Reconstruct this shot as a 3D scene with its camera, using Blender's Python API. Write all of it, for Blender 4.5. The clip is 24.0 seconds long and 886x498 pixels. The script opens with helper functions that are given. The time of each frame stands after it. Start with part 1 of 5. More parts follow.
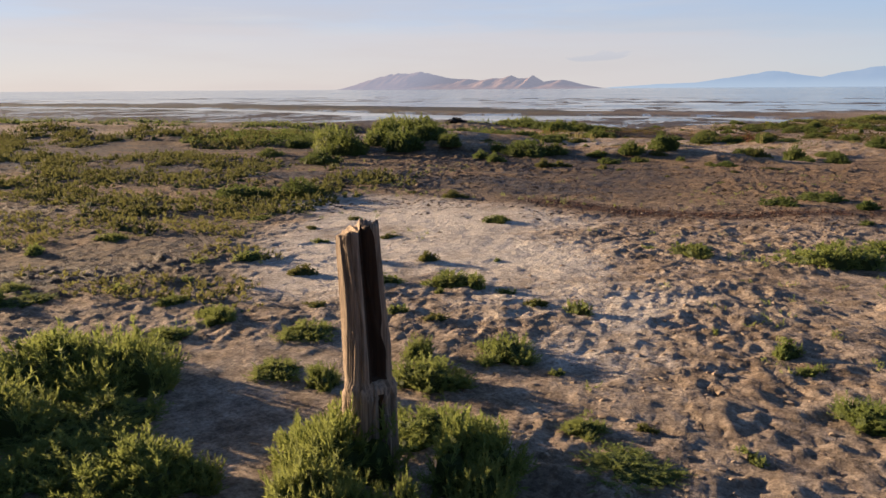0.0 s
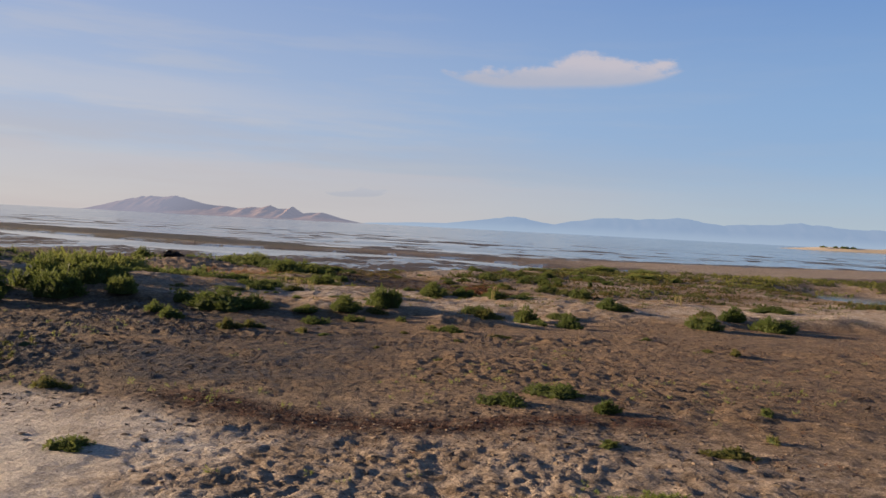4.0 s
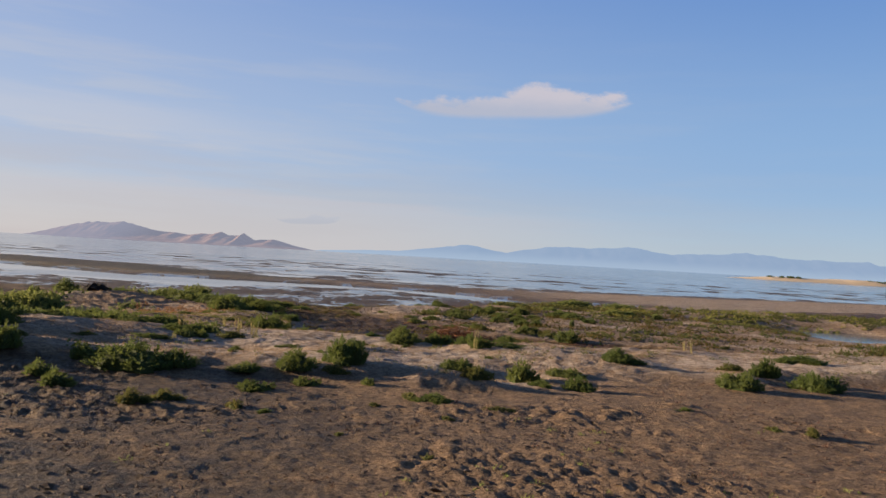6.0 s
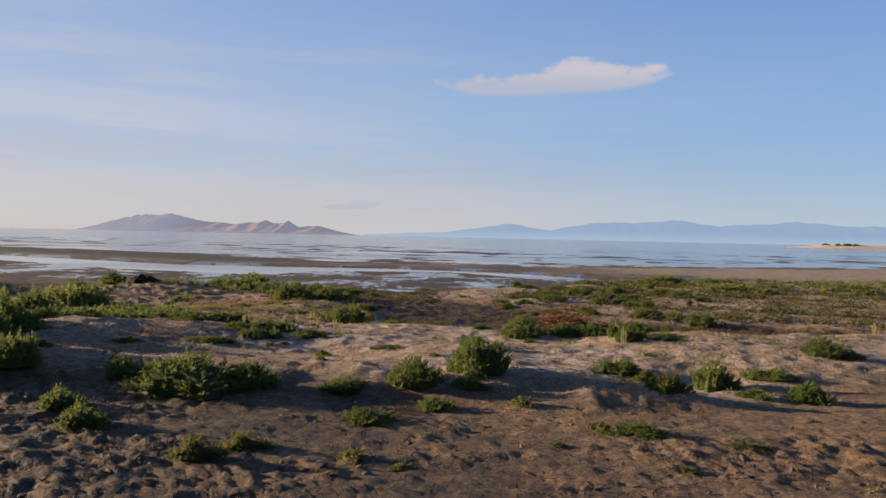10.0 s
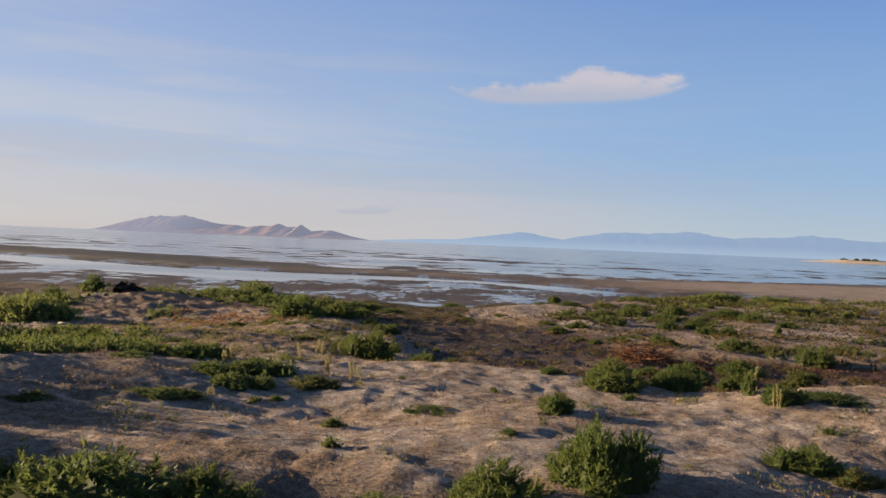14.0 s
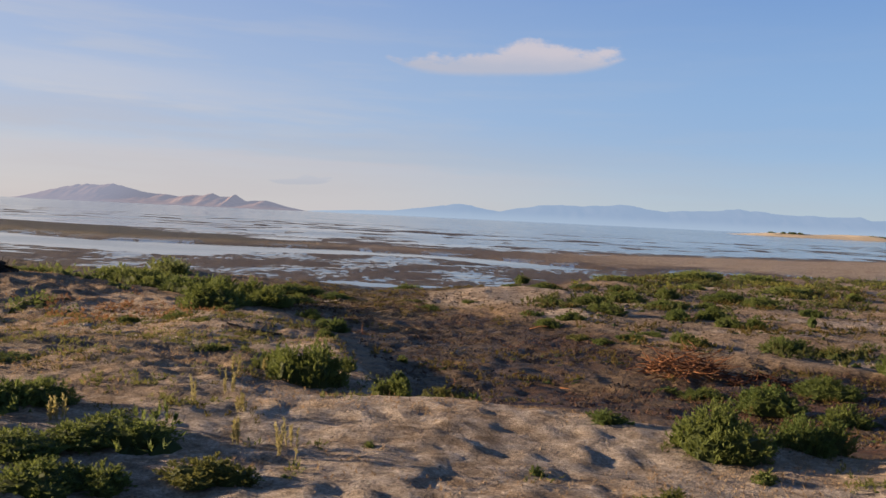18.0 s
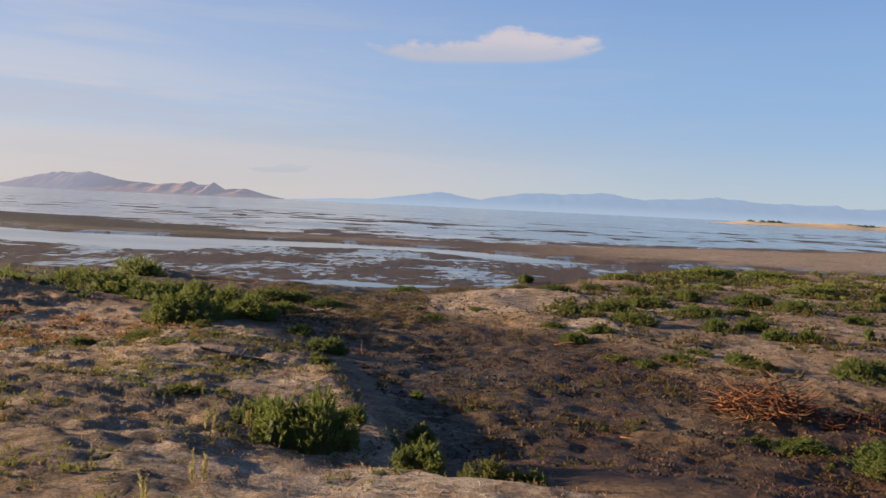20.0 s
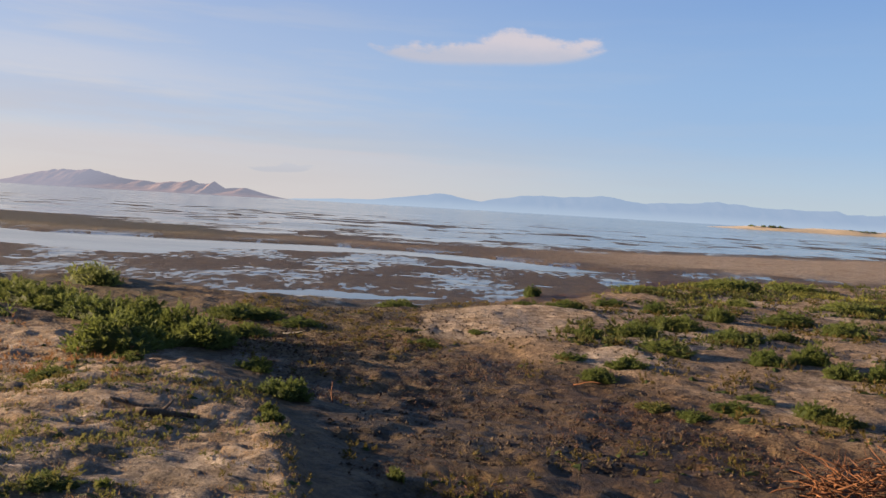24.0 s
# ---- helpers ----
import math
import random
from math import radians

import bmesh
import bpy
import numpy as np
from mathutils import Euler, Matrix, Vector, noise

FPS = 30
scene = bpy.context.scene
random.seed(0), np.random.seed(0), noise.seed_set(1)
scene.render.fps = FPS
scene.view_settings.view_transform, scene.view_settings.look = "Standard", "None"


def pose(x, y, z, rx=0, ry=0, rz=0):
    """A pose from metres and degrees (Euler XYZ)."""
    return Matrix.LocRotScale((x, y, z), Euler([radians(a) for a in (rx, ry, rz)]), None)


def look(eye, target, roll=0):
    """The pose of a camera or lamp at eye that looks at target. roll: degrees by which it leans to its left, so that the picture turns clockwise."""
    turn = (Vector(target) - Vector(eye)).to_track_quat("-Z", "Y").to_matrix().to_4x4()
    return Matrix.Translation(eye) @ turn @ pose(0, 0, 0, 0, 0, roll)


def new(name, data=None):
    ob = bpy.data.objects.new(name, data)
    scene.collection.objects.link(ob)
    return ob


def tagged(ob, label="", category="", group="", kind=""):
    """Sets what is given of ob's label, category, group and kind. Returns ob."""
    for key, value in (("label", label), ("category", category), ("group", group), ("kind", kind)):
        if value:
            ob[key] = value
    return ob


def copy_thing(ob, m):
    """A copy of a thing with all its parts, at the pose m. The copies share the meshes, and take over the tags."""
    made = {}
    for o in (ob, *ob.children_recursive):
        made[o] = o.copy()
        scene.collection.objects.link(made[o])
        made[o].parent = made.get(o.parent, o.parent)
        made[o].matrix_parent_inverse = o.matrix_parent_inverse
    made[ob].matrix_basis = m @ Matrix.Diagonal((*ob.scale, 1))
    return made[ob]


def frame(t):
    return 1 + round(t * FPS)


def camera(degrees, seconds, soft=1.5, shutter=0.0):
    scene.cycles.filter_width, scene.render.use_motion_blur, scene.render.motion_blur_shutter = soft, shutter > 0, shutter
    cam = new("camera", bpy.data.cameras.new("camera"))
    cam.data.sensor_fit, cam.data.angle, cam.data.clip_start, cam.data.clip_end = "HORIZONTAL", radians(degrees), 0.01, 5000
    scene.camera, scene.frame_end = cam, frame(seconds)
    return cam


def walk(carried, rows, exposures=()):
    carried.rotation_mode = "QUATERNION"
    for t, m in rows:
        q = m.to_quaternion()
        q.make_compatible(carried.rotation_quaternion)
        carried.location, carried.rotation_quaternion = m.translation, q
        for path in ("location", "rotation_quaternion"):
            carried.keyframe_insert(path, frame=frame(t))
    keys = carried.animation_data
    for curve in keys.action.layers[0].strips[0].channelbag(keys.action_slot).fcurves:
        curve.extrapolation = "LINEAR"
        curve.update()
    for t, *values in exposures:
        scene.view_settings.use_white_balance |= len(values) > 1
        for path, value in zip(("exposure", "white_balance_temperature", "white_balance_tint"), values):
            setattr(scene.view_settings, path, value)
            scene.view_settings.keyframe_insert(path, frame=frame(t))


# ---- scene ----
cam = camera(57.8, 24.0, soft=1.5)
PATH = [
    (0, (0.966, -5.737, 1.414), (-3.048, 3.210, -0.542), -0.36),
    (0.5, (0.967, -5.573, 1.374), (-4.095, 2.828, -0.578), -0.86),
    (1, (1.025, -5.365, 1.412), (-4.690, 2.684, -0.184), -0.56),
    (1.5, (1.047, -5.035, 1.417), (-4.060, 3.476, 0.200), -0.55),
    (2, (1.028, -4.555, 1.449), (-2.708, 4.673, 0.506), -0.37),
    (2.5, (1.059, -4.105, 1.481), (-1.947, 5.393, 0.612), 0.49),
    (3, (1.073, -3.733, 1.513), (-1.609, 5.867, 0.709), 2.60),
    (3.5, (1.059, -3.315, 1.547), (-0.702, 6.515, 1.015), 2.24),
    (5.5, (0.650, -0.531, 1.679), (-0.108, 9.438, 1.844), 3.93),
    (6, (0.369, -0.028, 1.672), (-0.306, 9.948, 1.780), 3.32),
    (6.5, (0.270, 0.206, 1.636), (-0.421, 10.182, 1.701), 2.53),
    (7, (0.134, 0.552, 1.639), (-0.596, 10.524, 1.746), 2.09),
    (7.5, (-0.122, 0.961, 1.612), (-0.827, 10.935, 1.754), 1.43),
    (8, (-0.324, 1.309, 1.597), (-1.138, 11.276, 1.679), 1.28),
    (8.5, (-0.439, 1.609, 1.558), (-1.551, 11.546, 1.553), 1.78),
    (9, (-0.611, 2.003, 1.551), (-1.949, 11.913, 1.501), 2.30),
    (9.5, (-0.844, 2.429, 1.544), (-2.165, 12.341, 1.446), 1.95),
    (10, (-0.990, 2.834, 1.500), (-2.189, 12.760, 1.348), 1.25),
    (10.5, (-1.119, 3.258, 1.507), (-2.140, 13.204, 1.340), 1.10),
    (12.5, (-1.548, 4.802, 1.502), (-2.458, 14.759, 1.335), 2.12),
    (13, (-1.701, 5.273, 1.497), (-2.649, 15.227, 1.321), 2.13),
    (13.5, (-1.801, 5.685, 1.488), (-2.897, 15.624, 1.321), 2.37),
    (14, (-1.876, 5.997, 1.494), (-3.227, 15.905, 1.422), 2.38),
    (14.5, (-2.038, 6.433, 1.478), (-3.415, 16.337, 1.449), 2.44),
    (15, (-2.169, 6.799, 1.496), (-3.436, 16.718, 1.474), 2.49),
    (15.5, (-2.234, 7.183, 1.449), (-3.410, 17.114, 1.420), 2.95),
    (16, (-2.292, 7.582, 1.483), (-3.354, 17.525, 1.433), 3.21),
    (16.5, (-2.437, 7.992, 1.479), (-3.244, 17.958, 1.353), 3.14),
    (17, (-2.529, 8.415, 1.467), (-3.151, 18.394, 1.273), 2.97),
    (17.5, (-2.575, 8.833, 1.469), (-3.173, 18.812, 1.218), 2.92),
    (18, (-2.679, 9.304, 1.450), (-3.235, 19.281, 1.057), 2.75),
    (18.5, (-2.833, 9.785, 1.466), (-3.255, 19.762, 0.941), 2.72),
    (20.5, (-3.196, 11.234, 1.584), (-3.426, 21.217, 1.058), 2.63),
    (21, (-3.157, 11.473, 1.589), (-3.246, 21.462, 1.122), 2.38),
    (21.5, (-3.086, 11.710, 1.597), (-3.173, 21.704, 1.283), 2.49),
    (22, (-3.122, 12.003, 1.600), (-3.160, 21.998, 1.270), 2.55),
    (22.5, (-3.216, 12.191, 1.617), (-3.105, 22.181, 1.198), 2.39),
    (23, (-3.237, 12.412, 1.616), (-3.112, 22.400, 1.134), 2.37),
    (23.5, (-3.185, 12.665, 1.590), (-3.269, 22.653, 1.117), 2.94),
    (24, (-3.178, 12.930, 1.609), (-3.483, 22.912, 1.099), 3.37),
]
walk(cam, [(t, look(eye, target, roll)) for t, eye, target, roll in PATH], [(0.0, 1.62, 6380, 10), (1.0, 1.84, 6450, 10), (2.0, 1.58, 6400, 10), (3.0, 1.28, 6300, 10), (5.5, 1.40, 6180, 9), (12.0, 1.42, 6180, 9), (16.0, 1.40, 6180, 9), (20.0, 1.47, 6330, 10), (24.0, 1.54, 6400, 10)])

# ---- world and sun ----
AIR = 0.65                            # brightness of the sky beside the sun
SUN_AZ, SUN_EL = -85.0, 10.0          # degrees; azimuth from +y, clockwise seen from above
world = bpy.data.worlds.new("sky")
scene.world = world
world.use_nodes = True
wn, wl = world.node_tree.nodes, world.node_tree.links
wn.clear()


def sky_value(kind, a, b=0.0, clamp=False):
    node = wn.new("ShaderNodeMath")
    node.operation, node.use_clamp = kind, clamp
    for socket, value in zip(node.inputs, (a, b)):
        if isinstance(value, bpy.types.NodeSocket):
            wl.new(value, socket)
        else:
            socket.default_value = value
    return node.outputs[0]


def sky_range(value, low, high, first=0.0, last=1.0):
    node = wn.new("ShaderNodeMapRange")
    node.interpolation_type = "SMOOTHSTEP"
    for key, number in (("From Min", low), ("From Max", high), ("To Min", first), ("To Max", last)):
        node.inputs[key].default_value = number
    wl.new(value, node.inputs["Value"])
    return node.outputs[0]


def sky_mix(fac, a, b):
    node = wn.new("ShaderNodeMix")
    node.data_type = "RGBA"
    for socket, value in ((node.inputs[0], fac), (node.inputs[6], a), (node.inputs[7], b)):
        if isinstance(value, bpy.types.NodeSocket):
            wl.new(value, socket)
        elif isinstance(value, (int, float)):
            socket.default_value = value
        else:
            socket.default_value = (*value, 1.0)
    return node.outputs[2]


sky = wn.new("ShaderNodeTexSky")
sky.sky_type, sky.sun_disc = "NISHITA", False
sky.sun_elevation, sky.sun_rotation = radians(SUN_EL), radians(SUN_AZ % 360)
sky.altitude, sky.air_density, sky.dust_density, sky.ozone_density = 1300, 1.0, 0.35, 3.0
# thin veils of high cloud and the bright air low over the lake, whiter towards the sun
where = wn.new("ShaderNodeTexCoord").outputs["Generated"]
split = wn.new("ShaderNodeSeparateXYZ")
wl.new(where, split.inputs[0])
sunward = sky_range(split.outputs[0], -0.75, 0.45, 1.0, 0.0)
stretch = wn.new("ShaderNodeMapping")
stretch.inputs["Scale"].default_value = (1.6, 1.6, 15.0)
stretch.inputs["Rotation"].default_value = (0.0, radians(4), 0.0)
wl.new(where, stretch.inputs["Vector"])
wisp = wn.new("ShaderNodeTexNoise")
wisp.inputs["Scale"].default_value, wisp.inputs["Detail"].default_value, wisp.inputs["Roughness"].default_value = 2.6, 7.0, 0.58
wl.new(stretch.outputs[0], wisp.inputs["Vector"])
streaks = sky_value("MULTIPLY", sky_range(wisp.outputs["Fac"], 0.44, 0.70), sky_range(split.outputs[2], 0.10, 0.34, 1.0, 0.0))
streaks = sky_value("MULTIPLY", streaks, sky_value("ADD", sky_value("MULTIPLY", sunward, 0.5), 0.08))
high = split.outputs[2]
away = sky_range(split.outputs[1], -0.6, 0.40, 0.40, 1.0)              # the sky opposite and overhead is deeper
low_col = sky_mix(sunward, (0.285, 0.33, 0.372), (0.385, 0.345, 0.33))
mid_col = sky_mix(sunward, (0.180, 0.272, 0.408), (0.285, 0.318, 0.40))
top_col = sky_mix(sunward, (0.082, 0.162, 0.355), (0.155, 0.222, 0.39))
grade = sky_mix(sky_range(high, 0.0, 0.13), low_col, mid_col)
grade = sky_mix(sky_range(high, 0.10, 0.40), grade, top_col)
grade = sky_mix(sky_range(high, 0.36, 0.7), grade, (0.062, 0.112, 0.225))
drape = wn.new("ShaderNodeTexNoise")
drape.inputs["Scale"].default_value, drape.inputs["Detail"].default_value, drape.inputs["Roughness"].default_value = 1.5, 6.0, 0.55
wl.new(stretch.outputs[0], drape.inputs["Vector"])
veil = sky_value("MULTIPLY", sky_range(drape.outputs["Fac"], 0.42, 0.60), sky_range(high, 0.05, 0.17, 1.0, 0.0))
veil = sky_value("MULTIPLY", veil, sky_value("ADD", sky_value("MULTIPLY", sunward, 0.55), 0.12))
grade = sky_mix(veil, grade, sky_mix(sunward, (0.26, 0.275, 0.32), (0.335, 0.29, 0.285)))
grade = sky_mix(streaks, grade, sky_mix(sunward, (0.29, 0.305, 0.345), (0.385, 0.355, 0.345)))
# a cream bank of thin cloud low over the lake, with a ragged upper edge
edge = sky_value("ADD", high, sky_value("MULTIPLY", sky_value("SUBTRACT", wisp.outputs["Fac"], 0.5), 0.06))
edge = sky_value("ADD", edge, sky_value("MULTIPLY", split.outputs[0], 0.012))
bank_low = sky_value("MULTIPLY", sky_range(edge, 0.056, 0.070, 1.0, 0.0), sky_range(split.outputs[0], -0.25, 0.30, 0.55, 0.0))
grade = sky_mix(bank_low, grade, (0.372, 0.327, 0.328))
upper = sky_value("MULTIPLY", sky_range(edge, 0.105, 0.125, 0.0, 1.0), sky_range(edge, 0.13, 0.165, 1.0, 0.0))
upper = sky_value("MULTIPLY", upper, sky_range(split.outputs[0], -0.48, -0.12, 0.5, 0.0))
grade = sky_mix(upper, grade, (0.385, 0.36, 0.365))
blue = wn.new("ShaderNodeVectorMath")
blue.operation = "SCALE"
blue.inputs["Scale"].default_value = 0.07
wl.new(sky.outputs[0], blue.inputs[0])
dim = wn.new("ShaderNodeVectorMath")
dim.operation = "SCALE"
wl.new(sky_mix(0.86, blue.outputs[0], grade), dim.inputs[0])
wl.new(away, dim.inputs["Scale"])
bg = wn.new("ShaderNodeBackground")
wout = wn.new("ShaderNodeOutputWorld")
bg.inputs["Strength"].default_value = AIR
wl.new(dim.outputs[0], bg.inputs["Color"])
wl.new(bg.outputs[0], wout.inputs["Surface"])

sun_data = bpy.data.lights.new("sun", "SUN")
sun_data.energy, sun_data.angle, sun_data.color = 5.0, radians(0.6), (1.0, 0.735, 0.465)
sun = new("sun", sun_data)
to_sun = Vector((math.sin(radians(SUN_AZ)) * math.cos(radians(SUN_EL)), math.cos(radians(SUN_AZ)) * math.cos(radians(SUN_EL)), math.sin(radians(SUN_EL))))
sun.matrix_world = look(to_sun * 60, (0, 0, 0))

# ---- materials ----


def material(name):
    m = bpy.data.materials.new(name)
    m.use_nodes = True
    n, l = m.node_tree.nodes, m.node_tree.links
    n.clear()
    out = n.new("ShaderNodeOutputMaterial")
    return m, n, l, out


def blend(n, l, fac, a, b, kind="MIX"):
    """A colour mix; fac, a and b are sockets or values."""
    node = n.new("ShaderNodeMix")
    node.data_type, node.blend_type = "RGBA", kind
    for socket, value in ((node.inputs[0], fac), (node.inputs[6], a), (node.inputs[7], b)):
        if isinstance(value, bpy.types.NodeSocket):
            l.new(value, socket)
        elif isinstance(value, (int, float)):
            socket.default_value = value
        else:
            socket.default_value = (*value, 1.0)
    return node.outputs[2]


def calc(n, l, kind, a, b=0.0, clamp=False):
    node = n.new("ShaderNodeMath")
    node.operation, node.use_clamp = kind, clamp
    for socket, value in zip(node.inputs, (a, b)):
        if isinstance(value, bpy.types.NodeSocket):
            l.new(value, socket)
        else:
            socket.default_value = value
    return node.outputs[0]


def noise_node(n, l, coord, scale, detail=4.0, rough=0.55):
    node = n.new("ShaderNodeTexNoise")
    node.inputs["Scale"].default_value, node.inputs["Detail"].default_value = scale, detail
    node.inputs["Roughness"].default_value = rough
    l.new(coord, node.inputs["Vector"])
    return node.outputs["Fac"]


def ramp(n, l, fac, low, high):
    """0 below low, 1 above high."""
    node = n.new("ShaderNodeMapRange")
    node.interpolation_type = "SMOOTHSTEP"
    node.inputs["From Min"].default_value, node.inputs["From Max"].default_value = low, high
    l.new(fac, node.inputs["Value"])
    return node.outputs[0]


def bump(n, l, high, strength, distance, normal=None):
    node = n.new("ShaderNodeBump")
    node.inputs["Strength"].default_value, node.inputs["Distance"].default_value = strength, distance
    l.new(high, node.inputs["Height"])
    if normal:
        l.new(normal, node.inputs["Normal"])
    return node.outputs[0]


def object_coord(n):
    return n.new("ShaderNodeTexCoord").outputs["Object"]


def ground_material():
    m, n, l, out = material("salt_sand")
    coord = object_coord(n)
    z1, z2 = n.new("ShaderNodeAttribute"), n.new("ShaderNodeAttribute")
    z1.attribute_name, z2.attribute_name = "zone_a", "zone_b"
    s1, s2 = n.new("ShaderNodeSeparateColor"), n.new("ShaderNodeSeparateColor")
    l.new(z1.outputs["Color"], s1.inputs[0])
    l.new(z2.outputs["Color"], s2.inputs[0])
    pale, wet, wrack = s1.outputs
    crust, algae, straw = s2.outputs
    big, mid, fine = noise_node(n, l, coord, 0.9, 5), noise_node(n, l, coord, 6.0, 6, 0.6), noise_node(n, l, coord, 55.0, 6, 0.7)
    sand = blend(n, l, ramp(n, l, mid, 0.3, 0.7), (0.21, 0.148, 0.096), (0.40, 0.288, 0.19))
    sand = blend(n, l, ramp(n, l, big, 0.35, 0.65), sand, blend(n, l, 0.5, sand, (0.24, 0.185, 0.138)))
    white = blend(n, l, ramp(n, l, mid, 0.35, 0.7), (0.48, 0.40, 0.325), (0.68, 0.59, 0.505))
    col = blend(n, l, calc(n, l, "MULTIPLY", pale, ramp(n, l, calc(n, l, "ADD", calc(n, l, "MULTIPLY", mid, 0.6), calc(n, l, "MULTIPLY", big, 0.5)), 0.38, 0.62)), sand, white)
    col = blend(n, l, calc(n, l, "MULTIPLY", z2.outputs["Alpha"], calc(n, l, "ADD", 0.3, calc(n, l, "MULTIPLY", ramp(n, l, big, 0.35, 0.6), 0.5))), col, (0.74, 0.675, 0.60))
    dirt = blend(n, l, ramp(n, l, mid, 0.35, 0.65), (0.12, 0.073, 0.040), (0.30, 0.20, 0.118))
    col = blend(n, l, calc(n, l, "MULTIPLY", crust, ramp(n, l, mid, 0.2, 0.75)), col, dirt)
    dry = blend(n, l, ramp(n, l, fine, 0.3, 0.7), (0.28, 0.17, 0.085), (0.46, 0.32, 0.18))
    col = blend(n, l, calc(n, l, "MULTIPLY", straw, ramp(n, l, fine, 0.42, 0.6)), col, dry)
    mud = blend(n, l, ramp(n, l, mid, 0.3, 0.7), (0.028, 0.017, 0.008), (0.138, 0.092, 0.042))
    col = blend(n, l, wet, col, mud)
    weed = blend(n, l, ramp(n, l, fine, 0.35, 0.65), (0.035, 0.012, 0.006), (0.11, 0.042, 0.02))
    col = blend(n, l, calc(n, l, "MULTIPLY", wrack, ramp(n, l, mid, 0.25, 0.55)), col, weed)
    col = blend(n, l, calc(n, l, "MULTIPLY", algae, ramp(n, l, fine, 0.4, 0.62)), col, (0.075, 0.075, 0.022))
    col = blend(n, l, 0.8, col, blend(n, l, ramp(n, l, fine, 0.3, 0.7), (0.38, 0.35, 0.32), (1.12, 1.12, 1.12)), "MULTIPLY")
    grit = noise_node(n, l, coord, 17.0, 9, 0.75)
    col = blend(n, l, calc(n, l, "SUBTRACT", 0.8, calc(n, l, "MULTIPLY", pale, 0.45)), col, blend(n, l, ramp(n, l, grit, 0.34, 0.66), (0.42, 0.38, 0.35), (1.42, 1.42, 1.42)), "MULTIPLY")
    shader = n.new("ShaderNodeBsdfPrincipled")
    l.new(col, shader.inputs["Base Color"])
    rough = calc(n, l, "SUBTRACT", 0.95, calc(n, l, "MULTIPLY", wet, 0.35))
    l.new(rough, shader.inputs["Roughness"])
    shader.inputs["Specular IOR Level"].default_value = 0.25
    lumps = n.new("ShaderNodeTexVoronoi")
    lumps.inputs["Scale"].default_value = 18.0
    l.new(coord, lumps.inputs["Vector"])
    normal = bump(n, l, mid, 0.5, 0.05)
    normal = bump(n, l, lumps.outputs["Distance"], 0.45, 0.02, normal)
    crumbs = noise_node(n, l, coord, 24.0, 8, 0.72)
    dry_land = calc(n, l, "SUBTRACT", 1.0, calc(n, l, "MULTIPLY", wet, 0.25))
    normal = bump(n, l, calc(n, l, "MULTIPLY", crumbs, dry_land), 0.9, 0.03, normal)
    normal = bump(n, l, fine, 0.8, 0.016, normal)
    l.new(normal, shader.inputs["Normal"])
    # thin water standing between the lumps of the mudflat
    film = n.new("ShaderNodeBsdfPrincipled")
    l.new(blend(n, l, 0.6, col, (0.03, 0.026, 0.022)), film.inputs["Base Color"])
    film.inputs["Roughness"].default_value, film.inputs["IOR"].default_value = 0.09, 1.33
    lie = n.new("ShaderNodeMapping")
    lie.inputs["Scale"].default_value = (1.35, 0.6, 1.0)
    l.new(coord, lie.inputs["Vector"])
    puddle = calc(n, l, "ADD", calc(n, l, "MULTIPLY", noise_node(n, l, lie.outputs[0], 2.6, 8, 0.7), 0.5), calc(n, l, "MULTIPLY", noise_node(n, l, lie.outputs[0], 0.26, 3), 0.5))
    share = calc(n, l, "MULTIPLY", ramp(n, l, puddle, 0.505, 0.545), z1.outputs["Alpha"])
    both = n.new("ShaderNodeMixShader")
    l.new(share, both.inputs[0])
    l.new(shader.outputs[0], both.inputs[1])
    l.new(film.outputs[0], both.inputs[2])
    l.new(both.outputs[0], out.inputs[0])
    return m


def water_material():
    m, n, l, out = material("lake_water")
    coord = object_coord(n)
    stretch = n.new("ShaderNodeMapping")
    stretch.inputs["Scale"].default_value = (0.35, 1.0, 1.0)
    l.new(coord, stretch.inputs["Vector"])
    shader = n.new("ShaderNodeBsdfPrincipled")
    shader.inputs["Base Color"].default_value = (0.06, 0.075, 0.085, 1)
    shader.inputs["IOR"].default_value = 1.33
    calm = noise_node(n, l, stretch.outputs[0], 0.09, 4)
    rough = calc(n, l, "ADD", 0.05, calc(n, l, "MULTIPLY", ramp(n, l, calm, 0.4, 0.65), 0.10))
    l.new(rough, shader.inputs["Roughness"])
    # still in the lagoon, ruffled on the open lake
    sep = n.new("ShaderNodeSeparateXYZ")
    l.new(coord, sep.inputs[0])
    ruffled = calc(n, l, "ADD", calc(n, l, "MULTIPLY", ramp(n, l, sep.outputs["Y"], 56, 80), 0.92), 0.08)
    waves = bump(n, l, calc(n, l, "MULTIPLY", noise_node(n, l, stretch.outputs[0], 0.30, 4), ruffled), 0.75, 0.34)
    l.new(bump(n, l, calc(n, l, "MULTIPLY", noise_node(n, l, stretch.outputs[0], 1.7, 5), ruffled), 0.45, 0.09, waves), shader.inputs["Normal"])
    l.new(shader.outputs[0], out.inputs[0])
    return m


